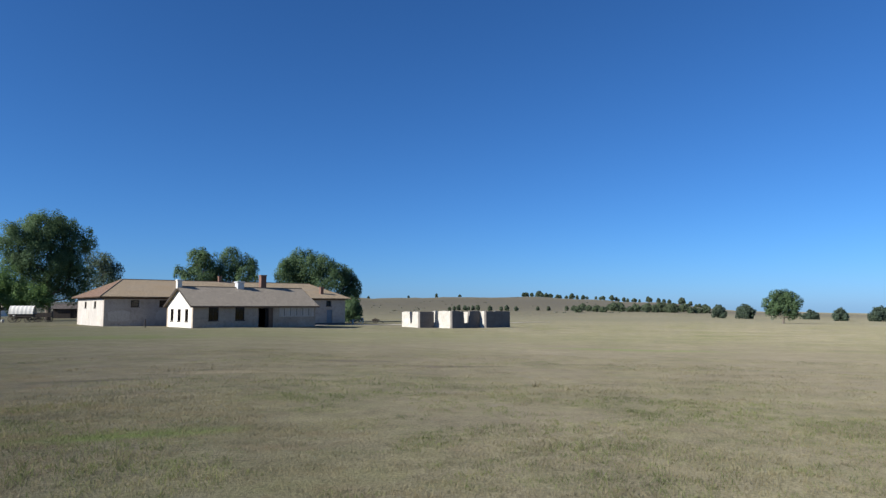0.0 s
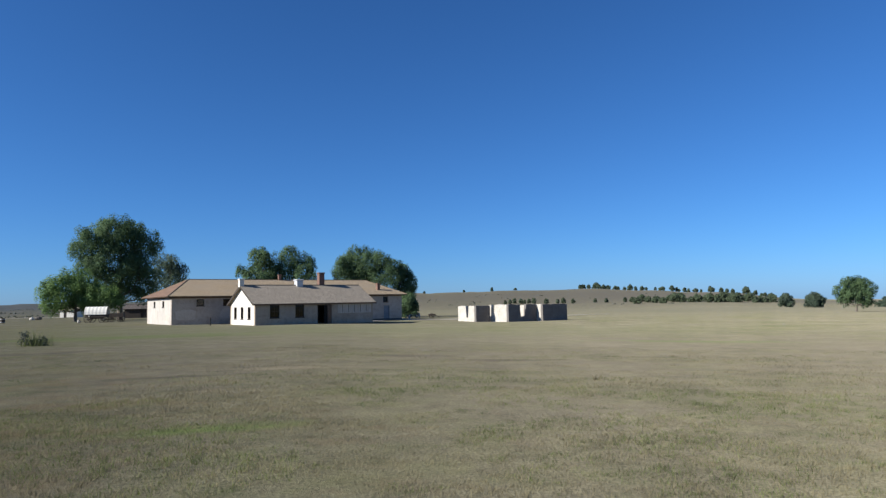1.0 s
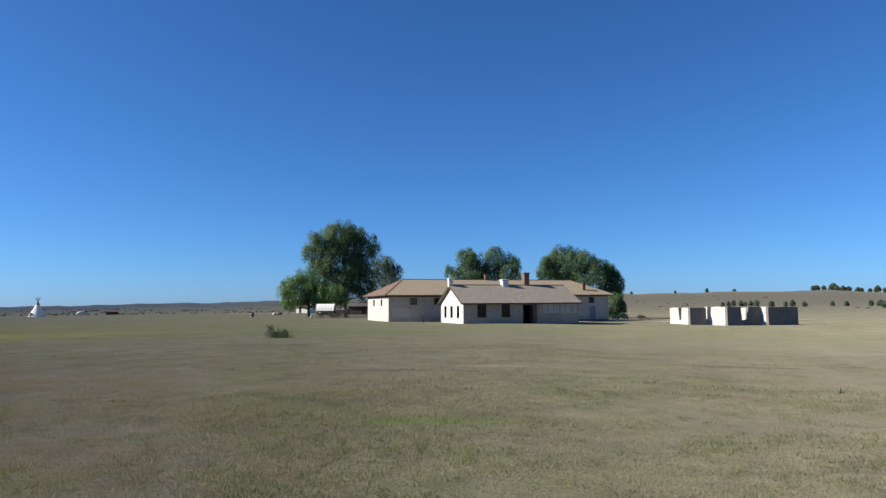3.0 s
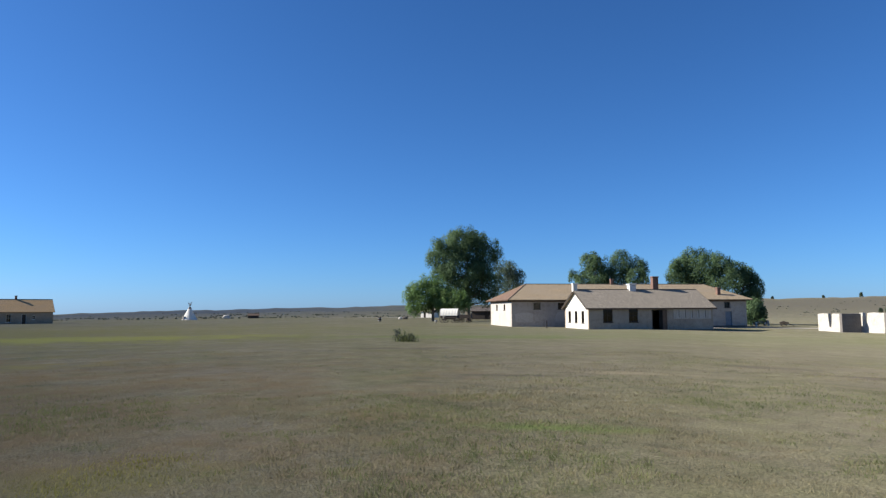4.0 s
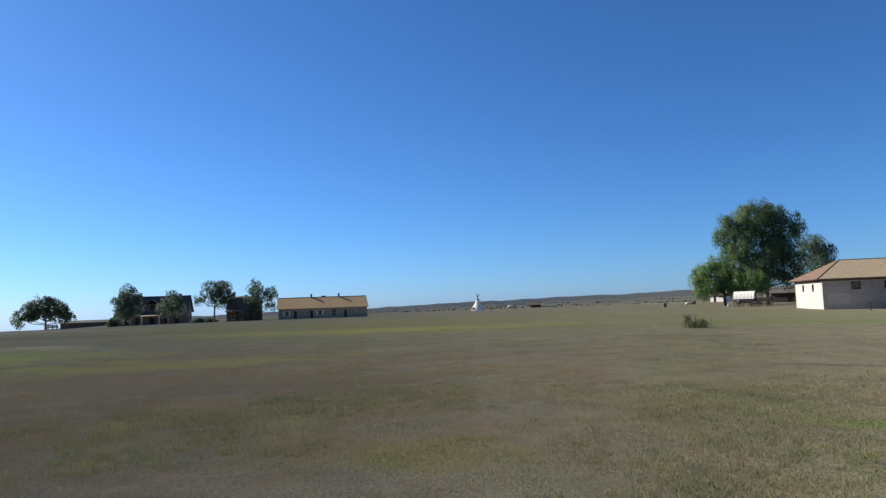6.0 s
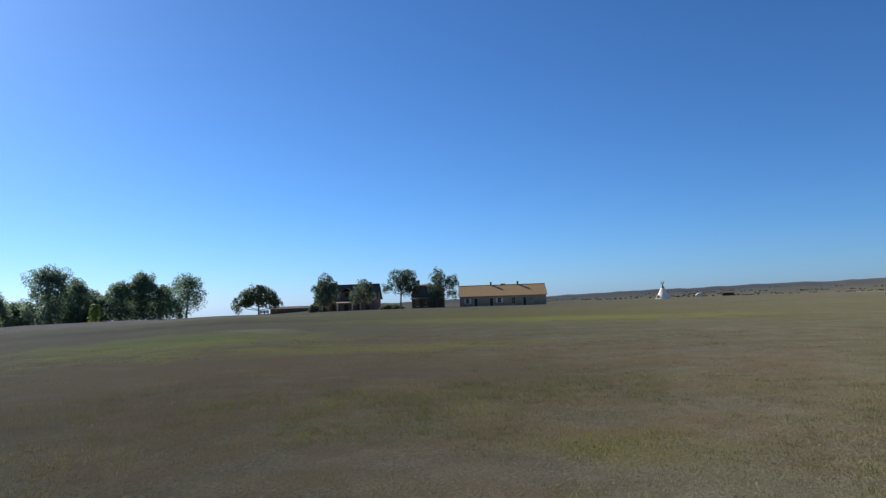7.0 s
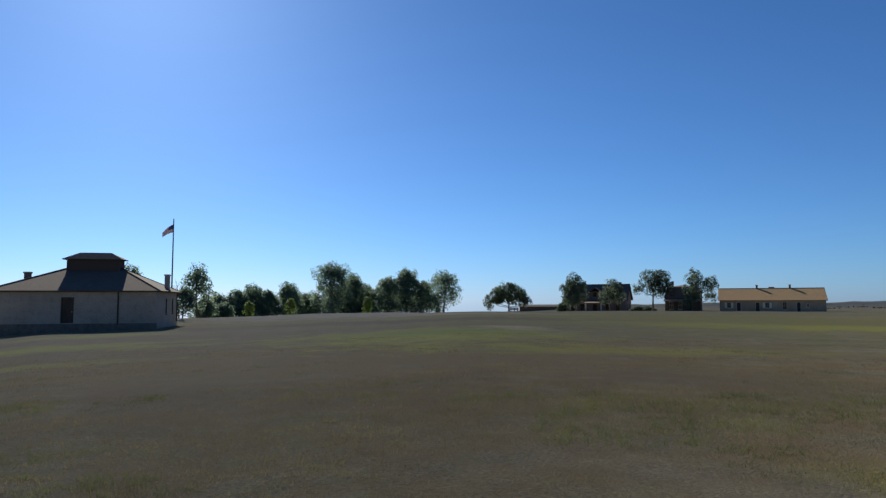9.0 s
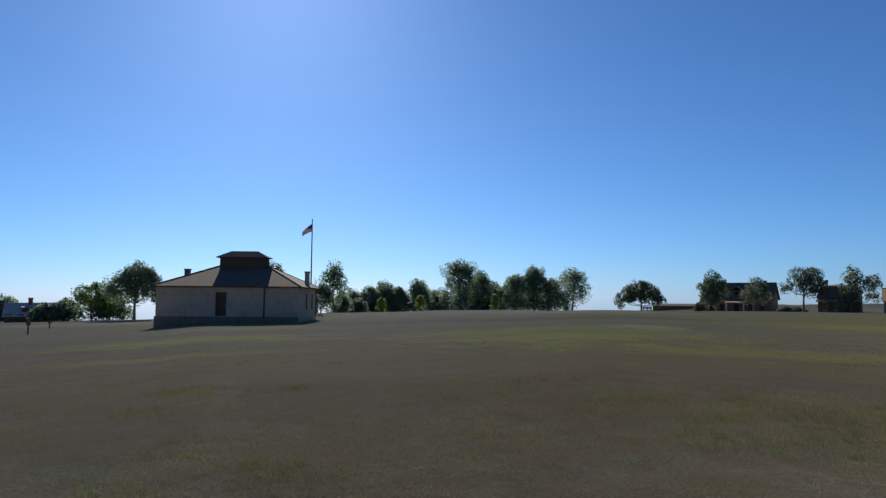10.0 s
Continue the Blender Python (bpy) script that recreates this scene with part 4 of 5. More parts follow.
for k, (az, d, el, w, sp) in enumerate([
        (114.4, 160, 0.3, 7, 1), (110.8, 165, 0.7, 8, 1), (107.6, 165, 0.5, 8, 1), (104.0, 160, 1.2, 9, 1), (102.4, 160, 1.5, 9, 1), (99.4, 160, 1.5, 9, 1), (96.6, 158, 0.8, 5, 1), (133.0, 116, 0.2, 7, 1), (136.6, 122, -0.8, 6, 1),
        (116.7, 118, 1.3, 3.6, 0.8), (115.0, 126, 0.3, 4.0, 1), (113.6, 130, -0.1, 4.0, 1), (115.6, 120, 3.15, 4.6, 0.75), (113.9, 150, 0.75, 5.0, 1), (112.7, 150, 1.1, 5.5, 1), (111.5, 152, 1.5, 6.2, 1), (110.1, 150, 1.2, 5.0, 1), (108.5, 150, 1.5, 6.4, 1),
        (106.9, 155, 0.8, 5.5, 1), (104.8, 148, 3.6, 8.2, 0.9), (103.1, 152, 2.7, 6.4, 1), (101.6, 150, 1.2, 4.0, 0.9), (100.2, 148, 2.5, 5.6, 1), (98.5, 150, 3.1, 6.8, 1),
        (97.3, 150, 1.9, 5.0, 0.9), (95.4, 146, 2.6, 7.0, 0.55), (135.8, 116, -0.3, 5.0, 1),
        (137.2, 116, -0.6, 4.2, 1), (139.8, 130, -0.1, 6.0, 1), (120.7, 105, 3.1, 5.0, 0.8)]):
    x, y = polar(az, d)
    h = EYE_Z + d * math.tan(radians(el)) - land(x, y)
    tree("wood_tree", az, d, h * 0.92, w * 1.08, "leafy tree against the light, open crowned" if sp < 1 else "leafy dark green tree against the light", 200 + k, 0.16 if sp < 0.8 else 0.02, 0.27, mat=LEAF_WOOD, group=WOOD, cover=0.6 * sp, clump=1.05)
for k, (az, el) in enumerate([(111.6, 0.05), (108.3, 0.3), (101.9, 0.4)]):
    x, y = polar(az, 118)
    tree("sapling", az, 118, EYE_Z + 118 * math.tan(radians(el)) - land(x, y), 1.8, "young light green tree", 240 + k, 0.03, 0.2, mat=LEAF_LIGHT, group="saplings before the wood", cover=0.8)
tree("wide_tree", 89.8, 165, 8.6, 10.4, "low wide-spreading tree with open limbs", 250, 0.12, 0.26, mat=LEAF_SHADE, cover=0.95, drop=0.45, deep=0.9,
     lobes=[(-0.9, 5.7, 2.4, 1.8), (1.9, 5.1, 2.2, 1.7), (4.2, 3.0, 1.5, 1.2), (3.4, 4.0, 1.4, 1.2), (-2.9, 4.6, 1.8, 1.7), (-4.8, 3.0, 1.5, 1.4), (0.4, 6.6, 1.6, 1.0), (-0.6, 4.2, 2.6, 1.3), (2.4, 3.6, 2.0, 1.1), (-2.8, 3.1, 1.8, 1.0)])

def far_scrub(name, az0, az1, d0, d1, count, mat, label, seed):
    """Sagebrush and scrub too far off to count."""
    rng = np.random.default_rng(seed)
    cs, rad = [], []
    for k in range(count):
        az, d = rng.uniform(az0, az1), d0 + (d1 - d0) * rng.uniform(0, 1) ** 1.4
        for q in range(rng.integers(2, 7)):
            x, y = polar(az + rng.normal() * 0.35, d + rng.normal() * 8)
            rr = rng.uniform(0.3, 0.8)
            cs.append((x, y, land(x, y) + rr * 0.45))
            rad.append(rr)
    return tagged(leaf_cloud(name, cs, rad, len(cs) * 26, 0.55, mat, None, rng), label, "scrub", kind="stuff")


far_scrub("far_scrub", 38.5, 68, 430, 900, 110, SAGELEAF, "dark sagebrush scrub across the far prairie", 71)
far_scrub("hill_scrub", -20, 12, 620, 1380, 45, SAGELEAF, "scattered dark scrub on the dry hillside", 72)

tree("wood_tree", 131.1, 105, 8.0, 8.0, "spreading tree with light showing under its crown", 231, 0.2, 0.22, mat=LEAF_WOOD, group=WOOD, cover=1.0, drop=-0.9,
     lobes=[(0.3, 4.7, 2.4, 1.8), (0.4, 5.7, 1.7, 1.4), (-2.1, 3.3, 2.1, 1.7), (2.1, 3.4, 1.5, 1.8), (-0.9, 5.0, 1.5, 1.3), (1.7, 5.0, 1.3, 1.2), (0.2, 3.0, 1.8, 1.4)])
tree("wood_tree", 134.0, 112, 5.0, 7.0, "lower bright green tree beside a spreading one", 232, 0.1, 0.22, mat=LEAF_MID, group=WOOD, cover=1.0, drop=-0.8,
     lobes=[(0.0, 2.5, 2.0, 1.7), (2.1, 2.1, 1.7, 1.9), (-1.6, 2.9, 1.2, 1.2), (0.9, 3.6, 1.1, 1.0)])

# a leafless tree by the flagpole
def bare_tree(az, d, h, seed):
    rng = np.random.default_rng(seed)
    x, y = polar(az, d)
    t = tagged(empty_at("bare_tree", x, y, land(x, y) - 0.05), "thin leafless tree with fine grey twigs", "tree")
    bm = bmesh.new()
    def grow(p, v, ln, r, lvl):
        q = p + v * ln
        tube(bm, p, q, r, r * 0.6, 5, False)
        if lvl == 0:
            return
        for k in range(3):
            nv = (v + Vector(rng.normal(size=3)) * 0.42 + Vector((0, 0, 0.18))).normalized()
            grow(p.lerp(q, rng.uniform(0.5, 1.0)), nv, ln * rng.uniform(0.55, 0.8), r * 0.55, lvl - 1)
    grow(Vector((0, 0, 0)), Vector((0, 0, 1)), h * 0.36, 0.16, 5)
    part("trunk", bm, BARK, t)
    return t


bare_tree(117.0, 122, 8.4, 3)

# trees before the two far houses
HOUSE = "trees round the far houses"
YARD = [
    (84.1, 172, 9.4, 7.0, 1.2, [(-0.6, 7.3, 2.0, 2.1), (-2.4, 5.1, 1.8, 1.8), (0.6, 4.8, 2.2, 2.4), (-1.3, 2.7, 2.5, 1.7), (1.6, 6.2, 1.2, 1.2)]),
    (81.4, 172, 7.8, 5.5, 1.0, [(0.6, 5.6, 2.2, 2.0), (2.0, 4.0, 1.7, 2.0), (-1.0, 3.5, 1.7, 1.8)]),
    (78.0, 170, 10.2, 8.6, 1.2, [(-0.9, 7.5, 2.2, 2.0), (1.9, 7.9, 2.0, 2.0), (-3.3, 5.4, 1.7, 1.2), (1.0, 4.9, 2.5, 1.8), (3.4, 5.8, 1.3, 1.4)]),
    (74.3, 164, 9.6, 6.4, 1.1, [(-1.3, 7.7, 1.9, 1.7), (2.2, 6.1, 1.6, 1.6), (-1.9, 4.6, 1.9, 1.9), (2.2, 3.3, 1.3, 1.3), (0.6, 5.4, 1.3, 1.1)]),
    (75.0, 163, 4.6, 3.0, 1.0, [(0.0, 2.8, 1.5, 1.5), (-0.9, 1.8, 1.1, 1.2)])]
for k, (az, d, h, w, cv, lb) in enumerate(YARD):
    tree("yard_tree", az, d, h, w, "open leafy yard tree before a dark house", 260 + k, 0.14, 0.26, mat=LEAF_DARK, group=HOUSE, cover=cv * 0.85, lobes=lb, deep=0.8)
for k, (az, el, w) in enumerate([(79.2, -0.45, 3.4), (78.5, -0.5, 4.0), (85.3, -0.2, 2.6)]):
    x, y = polar(az, 176)
    tree("shrub", az, 176, EYE_Z + 176 * math.tan(radians(el)) - land(x, y), w, "low dark shrub by a house", 280 + k, 0.02, 0.24, mat=LEAF_DARK, group="shrubs by the houses")


# ------------------------------------------------------------------ the two far houses
def gabled_house():
    L, W, e, r = 17.0, 9.0, 3.9, 7.9
    x, y = polar(85.1, 193)
    b = tagged(empty_at("gabled_house", x, y, -1.65, 71.0), "dark storey-and-a-half house with a dormer and porch", "house")
    fr = [(1.8, 2.8, 0.6, 2.4), (4.4, 5.4, 0.6, 2.4), (7.9, 9.1, 0.0, 2.3), (11.4, 12.4, 0.6, 2.4), (14.2, 15.2, 0.6, 2.4)]
    rt = [(2.0, 2.9, 0.8, 2.4), (5.8, 6.7, 0.8, 2.4)]
    walls, sides = shell(b, L, W, e, 0.4, {"front": fr, "right": rt}, {"all": OLDBRICK})
    for o in fr:
        m = sides["front"][0] @ pose(o[0], 0, o[2])
        if o[2] == 0:
            door_unit(b, m, o[1] - o[0], o[3], TIMBER)
        else:
            window_unit(b, m, o[1] - o[0], o[3] - o[2])
    for o in rt:
        window_unit(b, sides["right"][0] @ pose(o[0], 0, o[2]), o[1] - o[0], o[3] - o[2])
    gable_roof(b, L, W, e, r, 0.5, 0.5, 0.14, DARKSHINGLE, (OLDBRICK, OLDBRICK))
    # dormer
    part("dormer", boxed(7.2, 9.8, 0.5, 4.0, e - 0.2, 5.9), BROWNWOOD, b)
    slab("dormer_roof", [(6.9, 0.1, 5.8), (8.5, 0.1, 6.9), (8.5, 4.0, 6.9), (6.9, 4.0, 5.8)][::-1], 0.1, DARKSHINGLE, b)
    slab("dormer_roof", [(8.5, 0.1, 6.9), (10.1, 0.1, 5.8), (10.1, 4.0, 5.8), (8.5, 4.0, 6.9)][::-1], 0.1, DARKSHINGLE, b)
    window_unit(b, pose(8.0, 0.42, 4.5), 1.0, 1.1, 0.0)
    # porch
    slab("porch_roof", [(6.0, -2.3, 2.75), (11.0, -2.3, 2.75), (11.0, -0.02, 3.3), (6.0, -0.02, 3.3)], 0.12, GREYSHINGLE, b)
    part("porch_floor", boxed(6.2, 10.8, -2.2, -0.01, -0.6, 0.0), BROWNWOOD, b)
    for px in (6.4, 10.6):
        part("porch_post", boxed(px - 0.16, px + 0.16, -2.15, -1.83, 0.0, 2.68, 0.02), PALEWOOD, b)
    for px in (0.3, 3.6, 13.3, 16.6):
        part("brick_pier", boxed(px - 0.3, px + 0.3, -0.28, -0.004, -0.5, 3.2, 0.03), OLDBRICK, b)
    chimney(b, 14.8, W / 2, r - 0.4, r + 0.6, 0.7, 0.7, BRICK)
    return b


def mansard_house():
    L, W, e = 8.3, 8.0, 3.4
    x, y = polar(77.05, 171)
    b = tagged(empty_at("mansard_house", x, y, -1.15, 74.0), "dark two-storey house with a mansard roof and porch", "house")
    fr = [(1.0, 1.9, 0.7, 2.5), (3.0, 3.9, 0.7, 2.5), (5.2, 6.2, 0.0, 2.3)]
    walls, sides = shell(b, L, W, e, 0.35, {"front": fr}, {"all": BROWNWOOD})
    for o in fr:
        m = sides["front"][0] @ pose(o[0], 0, o[2])
        if o[2] == 0:
            door_unit(b, m, o[1] - o[0], o[3], TIMBER)
        else:
            window_unit(b, m, o[1] - o[0], o[3] - o[2], frame_mat=PALEWOOD)
    lo = [(-0.3, -0.3, e), (L + 0.3, -0.3, e), (L + 0.3, W + 0.3, e), (-0.3, W + 0.3, e)]
    hi = [(0.6, 0.6, e + 2.7), (L - 0.6, 0.6, e + 2.7), (L - 0.6, W - 0.6, e + 2.7), (0.6, W - 0.6, e + 2.7)]
    tip = (L / 2, W / 2, e + 3.2)
    for k in range(4):
        q = (k + 1) % 4
        slab("mansard_slope", [lo[k], lo[q], hi[q], hi[k]], 0.12, DARKSHINGLE, b)
        slab("roof_slope", [hi[k], hi[q], tip], 0.1, DARKSHINGLE, b)
    for x in (1.3, 5.4):
        part("dormer", boxed(x - 0.1, x + 1.1, -0.2, 0.8, e + 0.4, e + 2.2), BROWNWOOD, b)
        window_unit(b, pose(x + 0.05, -0.3, e + 0.6), 0.9, 1.4, 0.0)
    slab("porch_roof", [(-0.2, -2.4, 2.7), (L + 0.2, -2.4, 2.7), (L + 0.2, -0.4, 3.15), (-0.2, -0.4, 3.15)], 0.12, GREYSHINGLE, b)
    part("porch_floor", boxed(0.0, L, -2.3, -0.01, -0.6, 0.0), BROWNWOOD, b)
    for k in range(5):
        x = 0.2 + k * (L - 0.4) / 4
        part("porch_post", boxed(x - 0.08, x + 0.08, -2.2, -2.04, 0.0, 2.62), BROWNWOOD, b)
    chimney(b, 1.6, W - 1.6, e + 2.2, e + 4.2, 0.6, 0.6, BRICK)
    return b


gabled_house()
mansard_house()


# ------------------------------------------------------------------ ruined walls
def ruin_wall(parent, x, y, turn, length, height, gaps=(), flare=0.0, seed=0, thick=0.42, mat=None):
    """A broken wall along its own x; gaps: (from, to, sill) narrow openings that reach the top; the top edge is worn uneven."""
    bm = bmesh.new()
    n = max(4, int(length / 0.18))
    prev = None
    for k in range(n + 1):
        u = length * k / n
        h = height + 0.10 * noise.noise((u * 0.9, seed, 0)) + 0.05 * noise.noise((u * 4, seed, 3))
        for a, b, s in gaps:
            if a < u < b:
                h = s + 0.1 * noise.noise((u * 5, seed, 8))
        if flare and u < flare:
            h = min(h, 0.35 + (height - 0.35) * (u / flare) ** 0.7)
        rows = []
        for j in range(7):
            z = -0.6 + (h + 0.6) * j / 6
            w = 0.03 * noise.noise((u * 2, z * 2, seed)) + (0.05 if j == 1 else 0)
            rows.append((bm.verts.new((u, -w, z)), bm.verts.new((u, thick + w, z))))
        if prev:
            for j in range(6):
                bm.faces.new((prev[j][0], rows[j][0], rows[j + 1][0], prev[j + 1][0]))
                bm.faces.new((rows[j][1], prev[j][1], prev[j + 1][1], rows[j + 1][1]))
            bm.faces.new((prev[6][0], rows[6][0], rows[6][1], prev[6][1]))
        if k in (0, n):
            for j in range(6):
                bm.faces.new((rows[j][0], rows[j][1], rows[j + 1][1], rows[j + 1][0]))
        prev = rows
    w = part("wall", bm, mat or RUIN, parent)
    w.matrix_local = pose(x, y, 0, 0, 0, turn)
    return w


def ruins():
    x, y = polar(1.84, 95)
    r = tagged(empty_at("ruined_building", x, y, -1.42, 43.4), "roofless weathered concrete walls of a ruined building", "ruin")
    # fronts turned from the sun take the darker tone, shade in their colour
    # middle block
    ruin_wall(r, 0.0, 0.0, 0, 5.4, 2.5, gaps=((2.2, 3.3, 0.75),), seed=1, mat=SHADERUIN)
    ruin_wall(r, 0.42, 0.42, 90, 3.9, 2.5, gaps=((2.7, 3.3, 0.6),), seed=2)
    ruin_wall(r, 3.9, 0.5, 90, 4.0, 2.35, seed=3)
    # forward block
    ruin_wall(r, 5.5, -1.25, 0, 5.0, 2.45, seed=4, mat=SHADERUIN)
    ruin_wall(r, 5.92, -0.83, 90, 1.9, 2.45, seed=5)
    ruin_wall(r, 10.5, -0.83, 90, 1.4, 1.2, seed=6)
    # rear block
    ruin_wall(r, -3.05, 3.5, 0, 2.6, 2.4, seed=7, mat=SHADERUIN)
    ruin_wall(r, -2.63, 3.92, 90, 3.8, 2.4, gaps=((1.3, 1.9, 0.7),), seed=8)
    ruin_wall(r, -0.4, 4.2, 90, 1.6, 0.9, seed=9)
    return r


ruins()


# ------------------------------------------------------------------ covered wagon
def wheel(parent, x, y, rad):
    bm = bmesh.new()
    n = 20
    for k in range(n):
        a, c = 2 * math.pi * k / n, 2 * math.pi * (k + 1) / n
        tube(bm, (x + math.cos(a) * rad, y, rad + math.sin(a) * rad), (x + math.cos(c) * rad, y, rad + math.sin(c) * rad), 0.045, 0.045, 5, False)
    w = part("wheel", bm, TIMBER, parent)
    bm = bmesh.new()
    for k in range(12):
        a = 2 * math.pi * k / 12
        tube(bm, (x, y, rad), (x + math.cos(a) * rad, y, rad + math.sin(a) * rad), 0.025, 0.022, 5, False)
    part("spokes", bm, TIMBER, w)
    part("hub", tube(bmesh.new(), (x, y - 0.12, rad), (x, y + 0.12, rad), 0.1, 0.1, 10), TIMBER, w)


def wagon():
    x, y = polar(35.65, 126)
    w = tagged(empty_at("covered_wagon", x, y, land(x, y), 14.0), "wooden covered wagon with a white canvas top on grass", "wagon")
    part("bed", boxed(0.1, 3.4, 0.3, 1.6, 0.85, 1.4, 0.03), TIMBER, w)
    part("axle", boxed(0.55, 0.7, 0.05, 1.85, 0.5, 0.62), TIMBER, w)
    part("axle", boxed(2.75, 2.9, 0.05, 1.85, 0.4, 0.52), TIMBER, w)
    part("reach_pole", boxed(0.6, 2.9, 0.9, 1.02, 0.62, 0.84), TIMBER, w)
    bm = bmesh.new()
    rings = []
    for k in range(13):
        u = 0.0 + 3.5 * k / 12
        bow = 0.0 if k % 2 else 0.05
        rings.append([bm.verts.new((u, 0.95 + math.cos(math.pi * j / 10) * (0.78 + bow * 0.5), 1.35 + math.sin(math.pi * j / 10) * (1.28 + bow))) for j in range(11)])
    for a, b in zip(rings, rings[1:]):
        for j in range(10):
            bm.faces.new((a[j], a[j + 1], b[j + 1], b[j]))
    cov = part("canvas_cover", bm, CANVAS, w)
    md = cov.modifiers.new("thickness", "SOLIDIFY")
    md.thickness = 0.02
    for k in range(6):
        u = 0.1 + k * 0.66
        b = bmesh.new()
        for j in range(10):
            a, c = math.pi * j / 10, math.pi * (j + 1) / 10
            tube(b, (u, 0.95 + math.cos(a) * 0.74, 1.33 + math.sin(a) * 1.24), (u, 0.95 + math.cos(c) * 0.74, 1.33 + math.sin(c) * 1.24), 0.02, 0.02, 5, False)
        part("bow", b, TIMBER, w)
    for px, py, rad in ((0.62, 0.1, 0.62), (0.62, 1.8, 0.62), (2.82, 0.1, 0.5), (2.82, 1.8, 0.5)):
        wheel(w, px, py, rad)
    part("tongue", tube(bmesh.new(), (2.9, 0.95, 0.5), (6.0, 0.95, 0.55), 0.06, 0.045, 8), TIMBER, w)
    part("tailboard", boxed(0.55, 1.0, 0.27, 0.296, 1.02, 1.24), PALEWOOD, w)
    return w


wagon()


# ------------------------------------------------------------------ tepee
def tepee():
    x, y = polar(56.1, 257)
    t = tagged(empty_at("tepee", x, y, land(x, y) - 0.05, 0), "white canvas tepee with bare lodge poles", "tepee")
    bm = bmesh.new()
    n = 18
    lo = [bm.verts.new((math.cos(2 * math.pi * k / n) * 2.7, math.sin(2 * math.pi * k / n) * 2.7, 0)) for k in range(n)]
    md = [bm.verts.new((math.cos(2 * math.pi * k / n) * 1.38, math.sin(2 * math.pi * k / n) * 1.38, 2.4 - (0.08 if k % 2 else 0))) for k in range(n)]
    hi = [bm.verts.new((math.cos(2 * math.pi * k / n) * 0.22, math.sin(2 * math.pi * k / n) * 0.22, 4.75)) for k in range(n)]
    for a, b in ((lo, md), (md, hi)):
        for k in range(n):
            bm.faces.new((a[k], a[(k + 1) % n], b[(k + 1) % n], b[k]))
    part("cover", bm, CANVAS, t)
    bm = bmesh.new()
    rings = [[bm.verts.new((math.cos(2 * math.pi * k / n) * q, math.sin(2 * math.pi * k / n) * q, z)) for k in range(n)] for q, z in ((0.66, 3.98), (0.44, 4.42), (0.24, 4.8))]
    for a, b in zip(rings, rings[1:]):
        for k in range(n):
            bm.faces.new((a[k], a[(k + 1) % n], b[(k + 1) % n], b[k]))
    part("smoke_top", bm, SOOTCANVAS, t, "smoke-darkened top of the cover")
    for k in range(9):
        a = 2 * math.pi * k / 9 + 0.2
        part("lodge_pole", tube(bmesh.new(), (math.cos(a) * 0.12, math.sin(a) * 0.12, 4.6), (-math.cos(a) * 0.75, -math.sin(a) * 0.75, 6.1 + 0.25 * (k % 3)), 0.05, 0.035, 6), BARK, t)
    bm = bmesh.new()
    vs = [bm.verts.new(p) for p in ((0.25, -0.55, 3.9), (1.0, -1.0, 4.6), (0.8, -0.6, 5.0), (0.1, -0.3, 4.7))]
    bm.faces.new(vs)
    fl = part("smoke_flap", bm, SOOTCANVAS, t)
    fl.modifiers.new("thickness", "SOLIDIFY").thickness = 0.02
    part("door_flap", boxed(-0.35, 0.35, -2.68, -2.0, 0.05, 1.3), SOOTCANVAS, t)
    return t


tepee()


# ------------------------------------------------------------------ flagpole
RED = worn("red_cloth", (0.58, 0.16, 0.16), (0.62, 0.19, 0.19), (0.52, 0.13, 0.13), 2, 20)
BLUE = worn("blue_cloth", (0.04, 0.055, 0.16), (0.05, 0.07, 0.19), (0.035, 0.045, 0.13), 2, 20)
WHITECLOTH = worn("white_cloth", (0.70, 0.68, 0.66), (0.76, 0.74, 0.72), (0.64, 0.61, 0.58), 2, 20)


def flagpole():
    x, y = polar(117.55, 110)
    z = land(x, y)
    f = tagged(empty_at("flagpole", x, y, z - 0.1, 117.5), "tall thin flagpole with a drooping striped flag", "flagpole")
    h = EYE_Z + 110 * math.tan(radians(6.62)) - z
    part("pole", tube(bmesh.new(), (0, 0, 0), (0, 0, h), 0.13, 0.075, 10), TIMBER, f)
    part("finial", tube(bmesh.new(), (0, 0, h), (0, 0, h + 0.16), 0.09, 0.03, 8), BRICK, f)
    bm = bmesh.new()
    cols, rows = 12, 13
    grid = []
    for i in range(cols + 1):
        u = i / cols
        grid.append([bm.verts.new((-0.06 - 1.5 * u, 0.16 * math.sin(u * 9 + j * 0.25) * u, h - 0.75 - 1.25 * j / rows - 1.35 * u * (0.6 + 0.4 * u) + 0.5 * u * j / rows)) for j in range(rows + 1)])
    for i in range(cols):
        for j in range(rows):
            fc = bm.faces.new((grid[i][j], grid[i + 1][j], grid[i + 1][j + 1], grid[i][j + 1]))
            fc.material_index = 2 if (i < 5 and j < 7) else (0 if j % 2 == 0 else 1)
    fl = part("flag", bm, RED, f, "red and white striped flag with blue canton")
    fl.data.materials.append(WHITECLOTH)
    fl.data.materials.append(BLUE)
    fl.modifiers.new("thickness", "SOLIDIFY").thickness = 0.01
    return f


flagpole()


